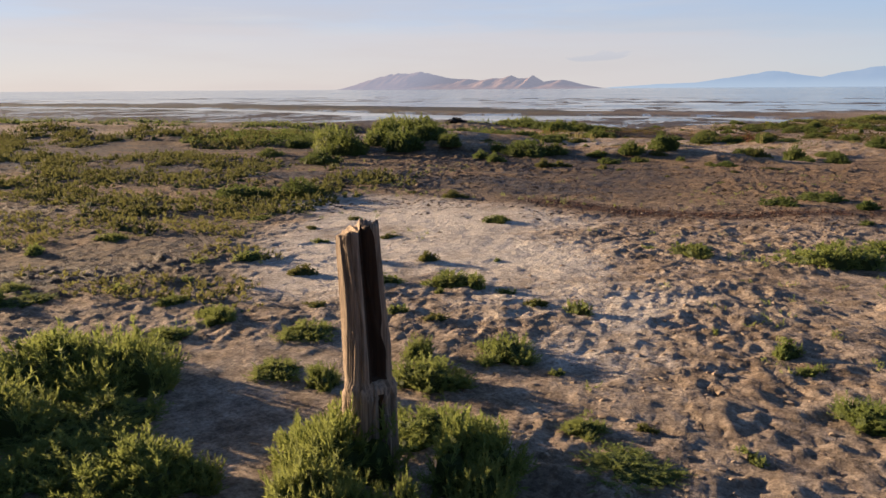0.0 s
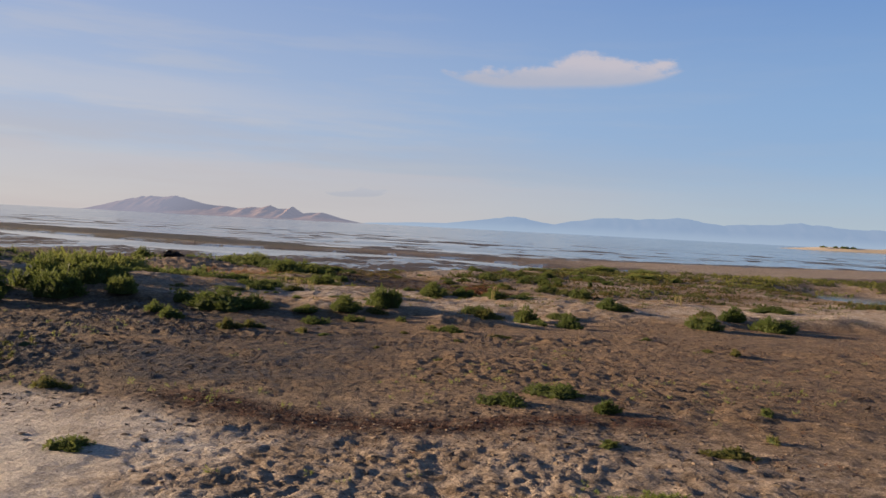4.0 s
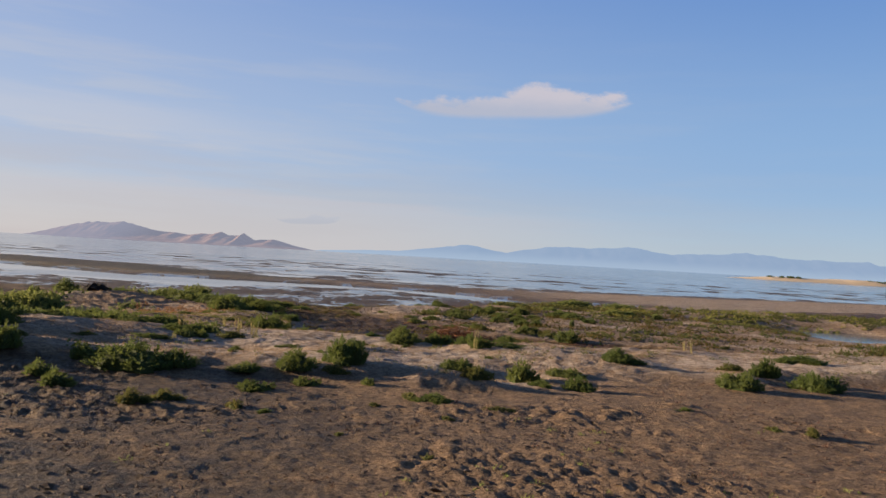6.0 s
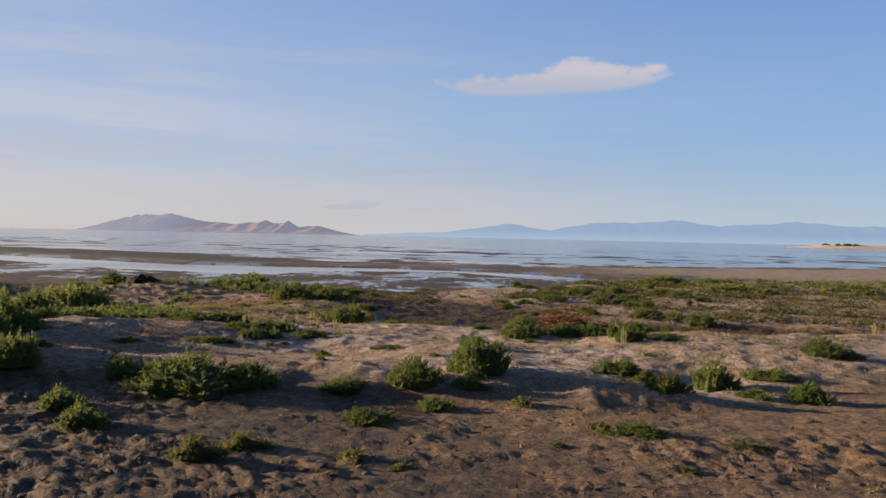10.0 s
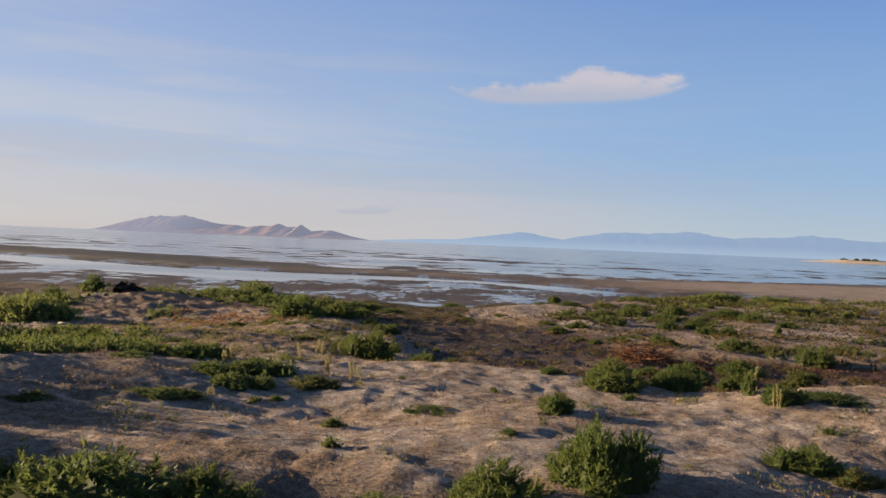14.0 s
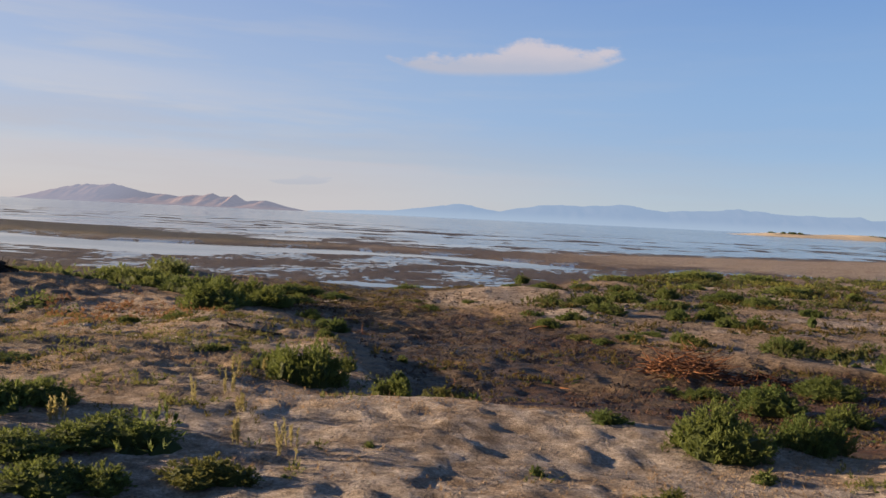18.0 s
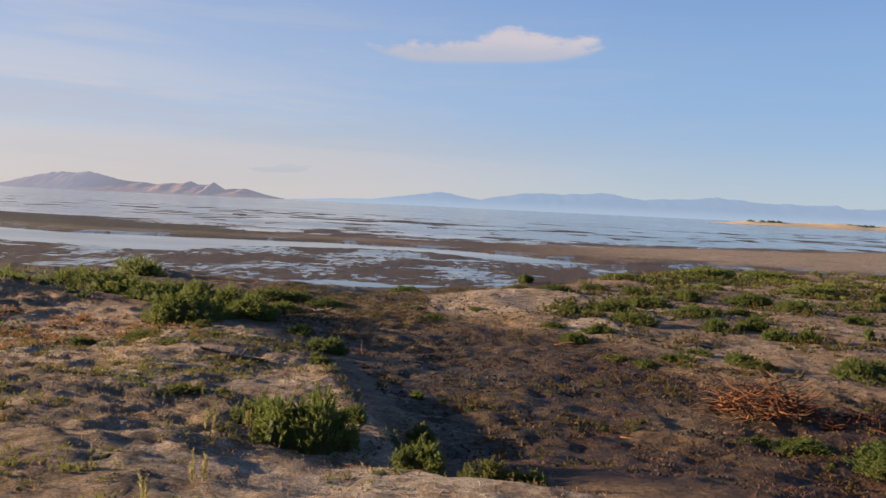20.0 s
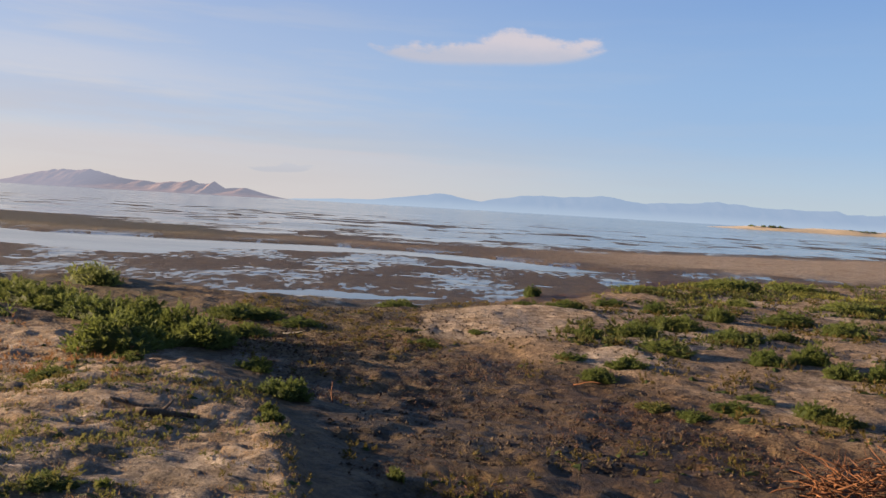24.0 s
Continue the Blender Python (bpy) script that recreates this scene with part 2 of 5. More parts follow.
def leaf_material(name, low, high, tip):
    m, n, l, out = material(name)
    geo, info = n.new("ShaderNodeNewGeometry"), n.new("ShaderNodeObjectInfo")
    col = blend(n, l, geo.outputs["Random Per Island"], low, high)
    col = blend(n, l, calc(n, l, "MULTIPLY", info.outputs["Random"], 0.45), col, tip)
    flat = n.new("ShaderNodeBsdfPrincipled")
    flat.inputs["Roughness"].default_value = 0.7
    flat.inputs["Specular IOR Level"].default_value = 0.25
    thin = n.new("ShaderNodeBsdfTranslucent")
    l.new(col, flat.inputs["Base Color"])
    l.new(blend(n, l, 0.5, col, tip), thin.inputs["Color"])
    both = n.new("ShaderNodeMixShader")
    both.inputs[0].default_value = 0.45
    l.new(flat.outputs[0], both.inputs[1])
    l.new(thin.outputs[0], both.inputs[2])
    l.new(both.outputs[0], out.inputs[0])
    return m


def wood_material(name, dark, light, grain=(30.0, 30.0, 1.6), rough=0.85):
    m, n, l, out = material(name)
    coord = object_coord(n)
    stretch = n.new("ShaderNodeMapping")
    stretch.inputs["Scale"].default_value = grain
    l.new(coord, stretch.inputs["Vector"])
    fibre, stain = noise_node(n, l, stretch.outputs[0], 1.6, 6, 0.65), noise_node(n, l, coord, 4.0, 4)
    info = n.new("ShaderNodeObjectInfo")
    col = blend(n, l, ramp(n, l, fibre, 0.32, 0.68), dark, light)
    col = blend(n, l, calc(n, l, "MULTIPLY", ramp(n, l, stain, 0.45, 0.7), 0.6), col, dark)
    col = blend(n, l, calc(n, l, "MULTIPLY", info.outputs["Random"], 0.3), col, light)
    shader = n.new("ShaderNodeBsdfPrincipled")
    shader.inputs["Roughness"].default_value = rough
    shader.inputs["Specular IOR Level"].default_value = 0.25
    l.new(col, shader.inputs["Base Color"])
    l.new(bump(n, l, fibre, 0.9, 0.012), shader.inputs["Normal"])
    l.new(shader.outputs[0], out.inputs[0])
    return m


def chip_material(name, low, high):
    m, n, l, out = material(name)
    geo = n.new("ShaderNodeNewGeometry")
    coord = object_coord(n)
    col = blend(n, l, geo.outputs["Random Per Island"], low, high)
    col = blend(n, l, calc(n, l, "MULTIPLY", noise_node(n, l, coord, 60.0, 3), 0.5), col, low)
    shader = n.new("ShaderNodeBsdfPrincipled")
    shader.inputs["Roughness"].default_value = 0.9
    l.new(col, shader.inputs["Base Color"])
    l.new(shader.outputs[0], out.inputs[0])
    return m


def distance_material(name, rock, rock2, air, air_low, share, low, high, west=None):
    """Far land with the haze put in as emission, over its own colour under the light."""
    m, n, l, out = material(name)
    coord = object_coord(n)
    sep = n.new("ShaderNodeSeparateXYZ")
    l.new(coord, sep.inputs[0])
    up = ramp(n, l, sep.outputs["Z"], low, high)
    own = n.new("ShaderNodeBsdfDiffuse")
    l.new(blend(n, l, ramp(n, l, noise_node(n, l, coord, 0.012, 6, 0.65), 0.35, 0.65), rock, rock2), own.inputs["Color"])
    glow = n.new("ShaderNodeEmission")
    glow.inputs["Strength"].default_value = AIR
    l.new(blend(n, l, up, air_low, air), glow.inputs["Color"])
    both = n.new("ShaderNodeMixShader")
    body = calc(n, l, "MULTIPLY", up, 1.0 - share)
    if west:  # more of the haze emission at the western end, which is greyer
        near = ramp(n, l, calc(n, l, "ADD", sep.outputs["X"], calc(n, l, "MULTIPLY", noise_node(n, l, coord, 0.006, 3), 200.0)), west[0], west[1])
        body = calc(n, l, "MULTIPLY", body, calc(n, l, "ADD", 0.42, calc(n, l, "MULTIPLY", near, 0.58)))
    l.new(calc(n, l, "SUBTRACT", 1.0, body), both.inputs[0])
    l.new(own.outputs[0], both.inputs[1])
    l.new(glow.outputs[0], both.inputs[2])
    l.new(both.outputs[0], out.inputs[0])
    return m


GROUND_MAT = ground_material()
WATER_MAT = water_material()
LEAF_GREEN = leaf_material("green_leaves", (0.042, 0.076, 0.018), (0.115, 0.16, 0.042), (0.20, 0.22, 0.06))
LEAF_YELLOW = leaf_material("yellow_green_leaves", (0.085, 0.128, 0.030), (0.20, 0.25, 0.062), (0.29, 0.30, 0.09))
LEAF_CREST = leaf_material("crest_leaves", (0.11, 0.125, 0.025), (0.25, 0.255, 0.06), (0.36, 0.33, 0.09))
LEAF_FAR = leaf_material("bank_leaves", (0.055, 0.078, 0.018), (0.148, 0.165, 0.04), (0.215, 0.19, 0.065))
LEAF_BANK = leaf_material("bank_shrub_leaves", (0.042, 0.06, 0.016), (0.108, 0.124, 0.036), (0.168, 0.152, 0.055))
STRAW_MAT = leaf_material("dry_straw", (0.22, 0.15, 0.08), (0.36, 0.27, 0.16), (0.30, 0.17, 0.08))
STALK_MAT = leaf_material("pale_stalks", (0.32, 0.26, 0.12), (0.45, 0.38, 0.2), (0.3, 0.28, 0.1))
STEM_MAT = wood_material("shrub_stems", (0.06, 0.045, 0.02), (0.16, 0.13, 0.06))
POST_MAT = wood_material("weathered_post_wood", (0.055, 0.036, 0.026), (0.43, 0.32, 0.23), (70.0, 70.0, 2.2))
POST_DARK = wood_material("dark_hollow_wood", (0.018, 0.01, 0.006), (0.07, 0.04, 0.024))
DRIFT_MAT = wood_material("driftwood", (0.05, 0.035, 0.025), (0.16, 0.12, 0.09))
STICK_MAT = wood_material("dead_sticks", (0.05, 0.018, 0.008), (0.235, 0.105, 0.048), (6.0, 6.0, 6.0))
WRACK_STEM = wood_material("rotten_stems", (0.022, 0.008, 0.004), (0.12, 0.045, 0.02), (6.0, 6.0, 6.0))
BLEACHED_MAT = wood_material("bleached_wood", (0.30, 0.25, 0.19), (0.62, 0.55, 0.46), (9.0, 9.0, 9.0))
HEAP_MAT = wood_material("black_brush", (0.006, 0.005, 0.004), (0.03, 0.022, 0.016), (9.0, 9.0, 9.0))
WRACK_MAT = chip_material("wrack_weed", (0.03, 0.011, 0.006), (0.12, 0.05, 0.025))
CLOD_MAT = chip_material("sand_clods", (0.17, 0.12, 0.08), (0.36, 0.27, 0.19))
EARTH_CRUMB = chip_material("earth_crumbs", (0.045, 0.028, 0.016), (0.15, 0.10, 0.058))
BLACK_CRUMB = chip_material("black_crumbs", (0.010, 0.007, 0.005), (0.065, 0.04, 0.022))
CRUST_MAT = chip_material("dark_crust", (0.045, 0.028, 0.018), (0.13, 0.088, 0.058))
# leaf colour darkened to put the shade inside a shrub into its inner shell
LEAF_INNER_SHADE = leaf_material("inner_leaves", (0.03, 0.05, 0.012), (0.075, 0.10, 0.026), (0.10, 0.12, 0.035))

# ---- the lie of the land ----
NOISE_TABLE = np.random.RandomState(11).rand(256, 256)
LAKE_Z = -0.42


def vnoise(x, y, seed=0):
    """Smooth noise from 0 to 1, one cell a metre."""
    x, y = x + seed * 17.31, y + seed * 9.77
    i, j = np.floor(x).astype(int), np.floor(y).astype(int)
    u, v = x - i, y - j
    u, v = u * u * (3 - 2 * u), v * v * (3 - 2 * v)
    a, b = NOISE_TABLE[i % 256, j % 256], NOISE_TABLE[(i + 1) % 256, j % 256]
    c, d = NOISE_TABLE[i % 256, (j + 1) % 256], NOISE_TABLE[(i + 1) % 256, (j + 1) % 256]
    return (a * (1 - u) + b * u) * (1 - v) + (c * (1 - u) + d * u) * v


def fbm(x, y, octaves=4, seed=0):
    """Noise of several sizes, about -1 to 1."""
    total, amp, norm = 0.0, 1.0, 0.0
    for n in range(octaves):
        total = total + amp * (2 * vnoise(x, y, seed + n) - 1)
        norm, amp, x, y = norm + amp, amp * 0.5, x * 2.03, y * 2.03
    return total / norm * 1.6


def pits(x, y, cell, seed, chance):
    """Trodden dents, up to 1 deep, with a raised rim, scattered one to a cell."""
    x, y = x / cell, y / cell
    i, j = np.floor(x).astype(int), np.floor(y).astype(int)
    out = np.zeros_like(x)
    for di in (-1, 0, 1):
        for dj in (-1, 0, 1):
            a, b = i + di, j + dj
            r1, r2 = NOISE_TABLE[(a + seed) % 256, (b * 3 + seed) % 256], NOISE_TABLE[(a * 5 + seed) % 256, (b + 7 * seed) % 256]
            r3, r4 = NOISE_TABLE[(a * 7 + 3) % 256, (b * 11 + seed) % 256], NOISE_TABLE[(b * 7 + 5) % 256, (a * 3 + seed) % 256]
            dx, dy, turn = x - a - r1, y - b - r2, r3 * 3.14
            p, q = dx * np.cos(turn) + dy * np.sin(turn), -dx * np.sin(turn) + dy * np.cos(turn)
            d = np.sqrt((p / 0.85) ** 2 + (q / 0.55) ** 2) / (0.55 + 0.5 * r4)
            shape = -np.clip(1 - d * d * 1.6, 0, 1) ** 1.0 + 0.55 * np.exp(-(((d - 1.05) / 0.22) ** 2))
            out += np.where(NOISE_TABLE[(a * 13 + seed) % 256, (b * 17 + 1) % 256] < chance, shape, 0.0)
    return out


def ledges(x, y, seed):
    """Broken flat steps with sharp edges."""
    q = 2.2 * fbm(x, y, 3, seed)
    base = np.floor(q)
    return base + np.clip((q - base - 0.72) / 0.28, 0, 1) - q * 0.6


def sstep(v):
    v = np.clip(v, 0, 1)
    return v * v * (3 - 2 * v)


def mix(a, b, s):
    return a + (b - a) * s


def dune_near(x):
    return np.interp(x, [-30, -8, -5, -2, -0.5, 1, 3, 6, 12, 30], [11.5, 10.0, 9.3, 9.3, 9.2, 10.3, 11.6, 12.7, 13.5, 15])


def dune_far(x):
    return np.interp(x, [-30, -14, -9, -6.5, -5.5, -5.0, -4.4, -4.0, -3.2, -1.5, 0, 2, 5, 12, 30], [24, 24, 24, 22.1, 21.0, 20.5, 19.3, 17.9, 15.9, 15.2, 14.6, 15.4, 16.6, 18, 20])


def bank_edge(y):
    return np.interp(y, [16.5, 17.8, 18.7, 20, 21.3, 23, 25, 26.5, 28.5, 31, 34, 38, 44], [40, 6, -0.4, -1.5, -2.1, -3.3, -4.4, -4.0, -2.6, -0.8, 1.2, 4, 60])


def shore(x):
    return np.interp(x, [-120, -60, -40, -25, -14, -8, -5, -2, 0, 3, 8, 11, 14, 20, 32, 120], [10, 16, 24, 26, 27.5, 27, 25.5, 29, 32, 36.5, 38.5, 39, 41, 46, 54, 110])


def lagoon_mid(x):
    return np.interp(x, [-60, -40, -28, -22, -18, -14, -10, -8, -5, -2.5, 0, 2.4, 60], [60, 53, 46.4, 43, 43, 42.6, 44.8, 45.8, 45.6, 43, 41.8, 41.6, 60])


def lagoon_half(x):
    return np.interp(x, [-60, -40, -28, -22, -18, -14, -10, -8, -5, -2.5, 0, 2.4, 4, 60], [2, 2, 3.4, 3.8, 4.4, 5.4, 4.2, 2.6, 2.4, 4.0, 2.6, 0.8, 0, 0])


def lake_edge(x):
    return np.interp(x, [-200, -60, -48, -36, -20, -16, -10, -2, 3, 15, 28, 60, 300], [95, 78, 75, 69, 65, 57, 59, 61, 62, 67, 74, 90, 210])


def bar_land(x, y):
    """The long sand bar between the lagoon and the open lake."""
    return sstep((y - lagoon_mid(x) - lagoon_half(x)) / 3.0) * sstep((lake_edge(x) + 5 * fbm(x / 14, y / 14, 3, 20) - y) / 5.0)


def zones(x, y):
    """Weights from 0 to 1 of the kinds of ground at a place."""
    wob = 0.5 * fbm(x / 1.7, y / 1.7, 3, 31)
    left = sstep((-3.6 - x) / 1.2)
    dune = sstep((y + 1.2 * wob - dune_near(x)) / 1.25) * sstep((dune_far(x) - y - (0.3 + 0.5 * left) * wob) / (0.7 + 0.5 * left))
    bank = sstep((x + wob - bank_edge(y)) / 1.3) * sstep((shore(x) - y - wob) / 2.0)
    beyond = sstep((y + (0.3 + 0.5 * left) * wob - dune_far(x) + 0.35 * left) / (1.2 + 0.2 * left))
    mud = sstep((y + 2 * wob - shore(x)) / 2.4)
    basin = beyond * (1 - bank) * (1 - mud)
    return dune, bank, beyond, mud, basin


def sand_tongue(x, y):
    """Bare smooth sand at the edge of the bank."""
    wob = 0.5 * fbm(x / 0.9, y / 0.9, 3, 63)
    return sstep((1.1 + wob - np.hypot((x + 2.5) / 2.0, (y - 25.3) / 1.9)) / 0.45)


def silt_flat(x, y):
    """Dry olive silt at the far side of the basin."""
    return sstep((1.1 + 0.6 * fbm(x / 0.8, y / 0.8, 3, 64) - np.hypot((x + 4.6) / 1.7, (y - 22.9) / 1.8)) / 0.5)


def salt_patch(x, y):
    wob = fbm(x / 1.3, y / 1.3, 4, 61)
    along, across = 0.66 * (x + 2.4) - 0.75 * (y - 1.2), 0.75 * (x + 2.4) + 0.66 * (y - 1.2)
    return sstep((1.35 + 0.4 * wob - np.hypot(along / 3.0, across / 1.45)) / 0.7)


def height(x, y):
    x, y = np.asarray(x, float), np.asarray(y, float)
    dune, bank, beyond, mud, basin = zones(x, y)
    z = 0.045 + 0.035 * fbm(x / 3.1, y / 3.1, 4, 3) - 0.13 * sstep((y - 15.5) / 4)
    z = z + dune * (1 - 0.72 * sstep((y - 15.5) / 4)) * (0.15 + 0.08 * fbm(x / 2.3, y / 1.7, 2, 5) + 0.010 * fbm(x / 0.6, y / 0.45, 4, 6))
    gully = np.exp(-(((x + 15.3) / 2.2) ** 2 + ((y - 23.0) / 1.8) ** 2))
    z = z - 0.2 * np.exp(-(((x + 11.5) / 4.0) ** 2 + ((y - 17.0) / 4.5) ** 2))
    z = mix(z, -0.125 + 0.03 * fbm(x / 1.4, y / 1.4, 4, 8), beyond)
    z = mix(z, -0.06 + 0.07 * fbm(x / 1.9, y / 1.9, 4, 9), bank)
    z = z + 0.25 * np.exp(-(((x + 11.0) / 1.9) ** 2 + ((y - 22.6) / 1.5) ** 2)) - 0.75 * gully
    z = z - 0.7 * np.exp(-(((x - 13.6) / 3.4) ** 2 + ((y - 31.0) / 2.6) ** 2))
    # a trough through the dune down to the pool, and a dip of the bank before the other pool
    lane = np.exp(-(((x - np.interp(y, [11, 21.5], [-8.8, -14.6])) / 1.15) ** 2)) * sstep((y - 10.2) / 1.2) * sstep((21 - y) / 2)
    z = mix(z, np.minimum(z, np.interp(y, [10.5, 13, 16, 20], [0.06, -0.06, -0.28, -0.5])), lane)
    z = z - 0.24 * np.exp(-(((x - 12.2) / 2.2) ** 2 + ((y - 26.0) / 3.0) ** 2))
    z = z - 0.20 * np.exp(-(((x - 0.55) / 1.2) ** 2 + ((y - 11.5) / 0.95) ** 2)) - 0.22 * np.exp(-(((x + 3.6) / 1.1) ** 2 + ((y - 15.9) / 0.9) ** 2))
    z = z - 0.09 * np.exp(-(((x + 5.4) / 1.6) ** 2 + ((y - 17.5) / 1.5) ** 2)) + 0.2 * np.exp(-(((x + 6.5) / 1.5) ** 2)) * sstep((y - 8.6) / 1.5) * sstep((14.2 - y) / 1.8)
    z = z + 0.11 * np.exp(-(((x + 6.0) / 0.8) ** 2 + ((y - 18.9) / 1.5) ** 2))
    z = z - 0.10 * np.exp(-(((x + 3.3) / 1.5) ** 2 + ((y - 20.2) / 0.9) ** 2)) + 0.07 * np.exp(-(((x + 2.6) / 1.7) ** 2 + ((y - 25.3) / 1.5) ** 2))
    flat = LAKE_Z + 0.022 - 0.03 * np.exp(-(((x + 6.2) / 2.6) ** 2 + ((y - 30.4) / 1.0) ** 2)) + 0.020 * fbm(x / 4.2, y / 2.6, 4, 12) + 0.014 * fbm(x / 0.8, y / 0.6, 4, 14) + 0.03 * sstep((29.5 - y) / 2.5) + 0.02 * sstep((x + 1) / 5)
    flat = flat + 0.014 * fbm(x / 0.55, y / 0.4, 2, 15) * sstep((y - 32) / 3) * sstep((50 - y) / 4)
    deep = sstep((y - lagoon_mid(x) + 0.25 * lagoon_half(x)) / 2.5) * sstep((lagoon_mid(x) + lagoon_half(x) - y) / 1.5 + 0.6)
    deep = np.maximum(deep, sstep((1 - np.abs(y - lagoon_mid(x)) / np.maximum(lagoon_half(x), 0.01)) * 1.5) * sstep((-11 - x) / 5))
    flat = flat - 0.10 * deep * (lagoon_half(x) > 0)
    flat = flat + 0.11 * bar_land(x, y)
    out = sstep((y - lake_edge(x) + 2) / 6)
    flat = mix(flat, LAKE_Z - 0.013 + 0.020 * fbm(x / 16, y / 7, 3, 22) + 0.036 * fbm(x / 2.6, y / 3.6, 4, 24) - 0.05 * sstep((y - lake_edge(x) - 55) / 80), out)
    flat = flat - 1.5 * sstep((np.hypot(x, y) - 190) / 200)
    z = mix(z, flat, mud)
    # trodden sand before the dune, flaking crust beside it
    plain = (1 - dune) * (1 - beyond)
    salt = salt_patch(x, y)
    rim = (1 - 0.8 * salt) * sstep((5.2 - np.hypot((x - 1.2) / 1.25, y + 0.6)) / 2.2) * sstep((fbm(x / 1.7, y / 1.5, 3, 40) + 0.85) / 0.6)
    crusted = 0.32 + 0.68 * sstep((fbm(x / 1.8, y / 1.2, 3, 44) + 0.1 - 0.06 * x) / 0.5) * (0.35 + 0.65 * sstep((y - 2.5) / 1.5))
    smooth = sstep((1.3 - np.hypot((x + 1.35) / 0.75, (y + 3.3) / 1.1)) / 0.5)
    trod = plain * np.maximum(0.82 * rim, (1 - 0.85 * salt) * crusted * sstep((15 - np.hypot(x, y)) / 3)) * (1 - smooth) * (1 + 0.28 * sstep((-0.4 - x) / 2) * sstep((y - 2.2) / 1.4) + 0.7 * sstep((-2.6 - x) / 1.2) * sstep((2.6 - y) / 1))
    wx, wy = x + 0.05 * fbm(x / 0.17, y / 0.17, 2, 46), y + 0.05 * fbm(x / 0.17, y / 0.17, 2, 48)
    crumb = np.abs(fbm(wx / 0.13, wy / 0.11, 4, 50))
    z = z + trod * (0.006 * pits(wx, wy, 0.27, 3, 0.5) + 0.008 * pits(wx, wy, 0.14, 9, 0.6) + 0.011 * np.abs(fbm(wx / 0.27, wy / 0.21, 3, 53)) + 0.019 * crumb)
    z = z + trod * (0.012 * np.abs(fbm(x / 0.055, y / 0.05, 2, 58)) + 0.008 * fbm(wx / 0.42, wy / 0.33, 2, 51) + 0.012 * ledges(wx / 0.30, wy / 0.26, 57))
    left = sstep((-3.8 - x) / 1.0) * sstep((y - 14.5) / 1.5)
    rough = dune * (1.0 + 0.9 * left) + basin * 1.7 + bank * 0.9 + 0.5 * plain
    z = z + (1 - mud) * (0.009 * dune * left + 0.012 * basin + 0.003 * dune) * ledges((wx + 0.5 * wy) / 0.9, (wy - 0.3 * wx) / 0.24, 59)
    z = z + (1 - mud) * rough * (0.007 * fbm(wx / 0.40, wy / 0.34, 3, 52) + 0.015 * fbm(wx / 0.15, wy / 0.14, 3, 55))
    return z


def open_lane(x, y):
    """True where low ground leads to a pool and hardly anything grows."""
    dune_gap = (np.abs(x - np.interp(y, [11, 21.5], [-8.8, -14.6])) < 0.55) & (y > 10) & (y < 23)
    bank_gap = (np.abs(x - np.interp(y, [22, 31], [10.0, 13.6])) < 1.3) & (y > 22) & (y < 31)
    return dune_gap | bank_gap


def ground_z(x, y):
    return float(height(np.array([x]), np.array([y]))[0])


# ---- builders ----


def mesh_object(name, verts, faces, mat, parent=None, smooth=False):
    me = bpy.data.meshes.new(name)
    me.from_pydata([tuple(v) for v in verts], [], faces)
    me.materials.append(mat)
    if smooth:
        me.polygons.foreach_set("use_smooth", np.ones(len(me.polygons), bool))
    ob = new(name, me)
    ob.parent = parent
    return ob


def leaves_object(name, corners, mat, parent=None, more=None, more_mat=None):
    """One mesh of separate three-cornered leaves, (count, 3, 3), and more of them in a second material."""
    first = len(corners)
    corners = corners if more is None else np.concatenate([corners, more])
    count = len(corners)
    me = bpy.data.meshes.new(name)
    me.vertices.add(count * 3)
    me.vertices.foreach_set("co", np.asarray(corners, np.float32).ravel())
    me.loops.add(count * 3)
    me.loops.foreach_set("vertex_index", np.arange(count * 3, dtype=np.int32))
    me.polygons.add(count)
    me.polygons.foreach_set("loop_start", np.arange(count, dtype=np.int32) * 3)
    me.materials.append(mat)
    if more is not None:
        me.materials.append(more_mat)
        me.polygons.foreach_set("material_index", (np.arange(count) >= first).astype(np.int32))
    me.update(calc_edges=True)
    ob = new(name, me)
    ob.parent = parent
    return ob


def dome(rng, wide, high, rings=4, sides=11):
    """The leaf mass inside a shrub: a lumpy mound of loose triangles."""
    v = np.linspace(0, 1, rings + 1)[:, None]
    a = np.linspace(0, 2 * np.pi, sides, endpoint=False)[None, :]
    r = 0.5 * wide * np.cos(v * 1.5) * (1 + 0.16 * rng.normal(0, 1, (rings + 1, sides)))
    z = high * np.sin(v * 1.55) * (1 + 0.12 * rng.normal(0, 1, (rings + 1, sides))) - 0.01
    p = np.stack([r * np.cos(a), r * np.sin(a), z], -1)
    q = np.roll(p, -1, 1)
    low, high_row = p[:-1].reshape(-1, 3), p[1:].reshape(-1, 3)
    low2, high2 = q[:-1].reshape(-1, 3), q[1:].reshape(-1, 3)
    return np.concatenate([np.stack([low, low2, high_row], 1), np.stack([low2, high2, high_row], 1)])


def unit(v):
    return v / np.maximum(np.linalg.norm(v, axis=-1, keepdims=True), 1e-9)


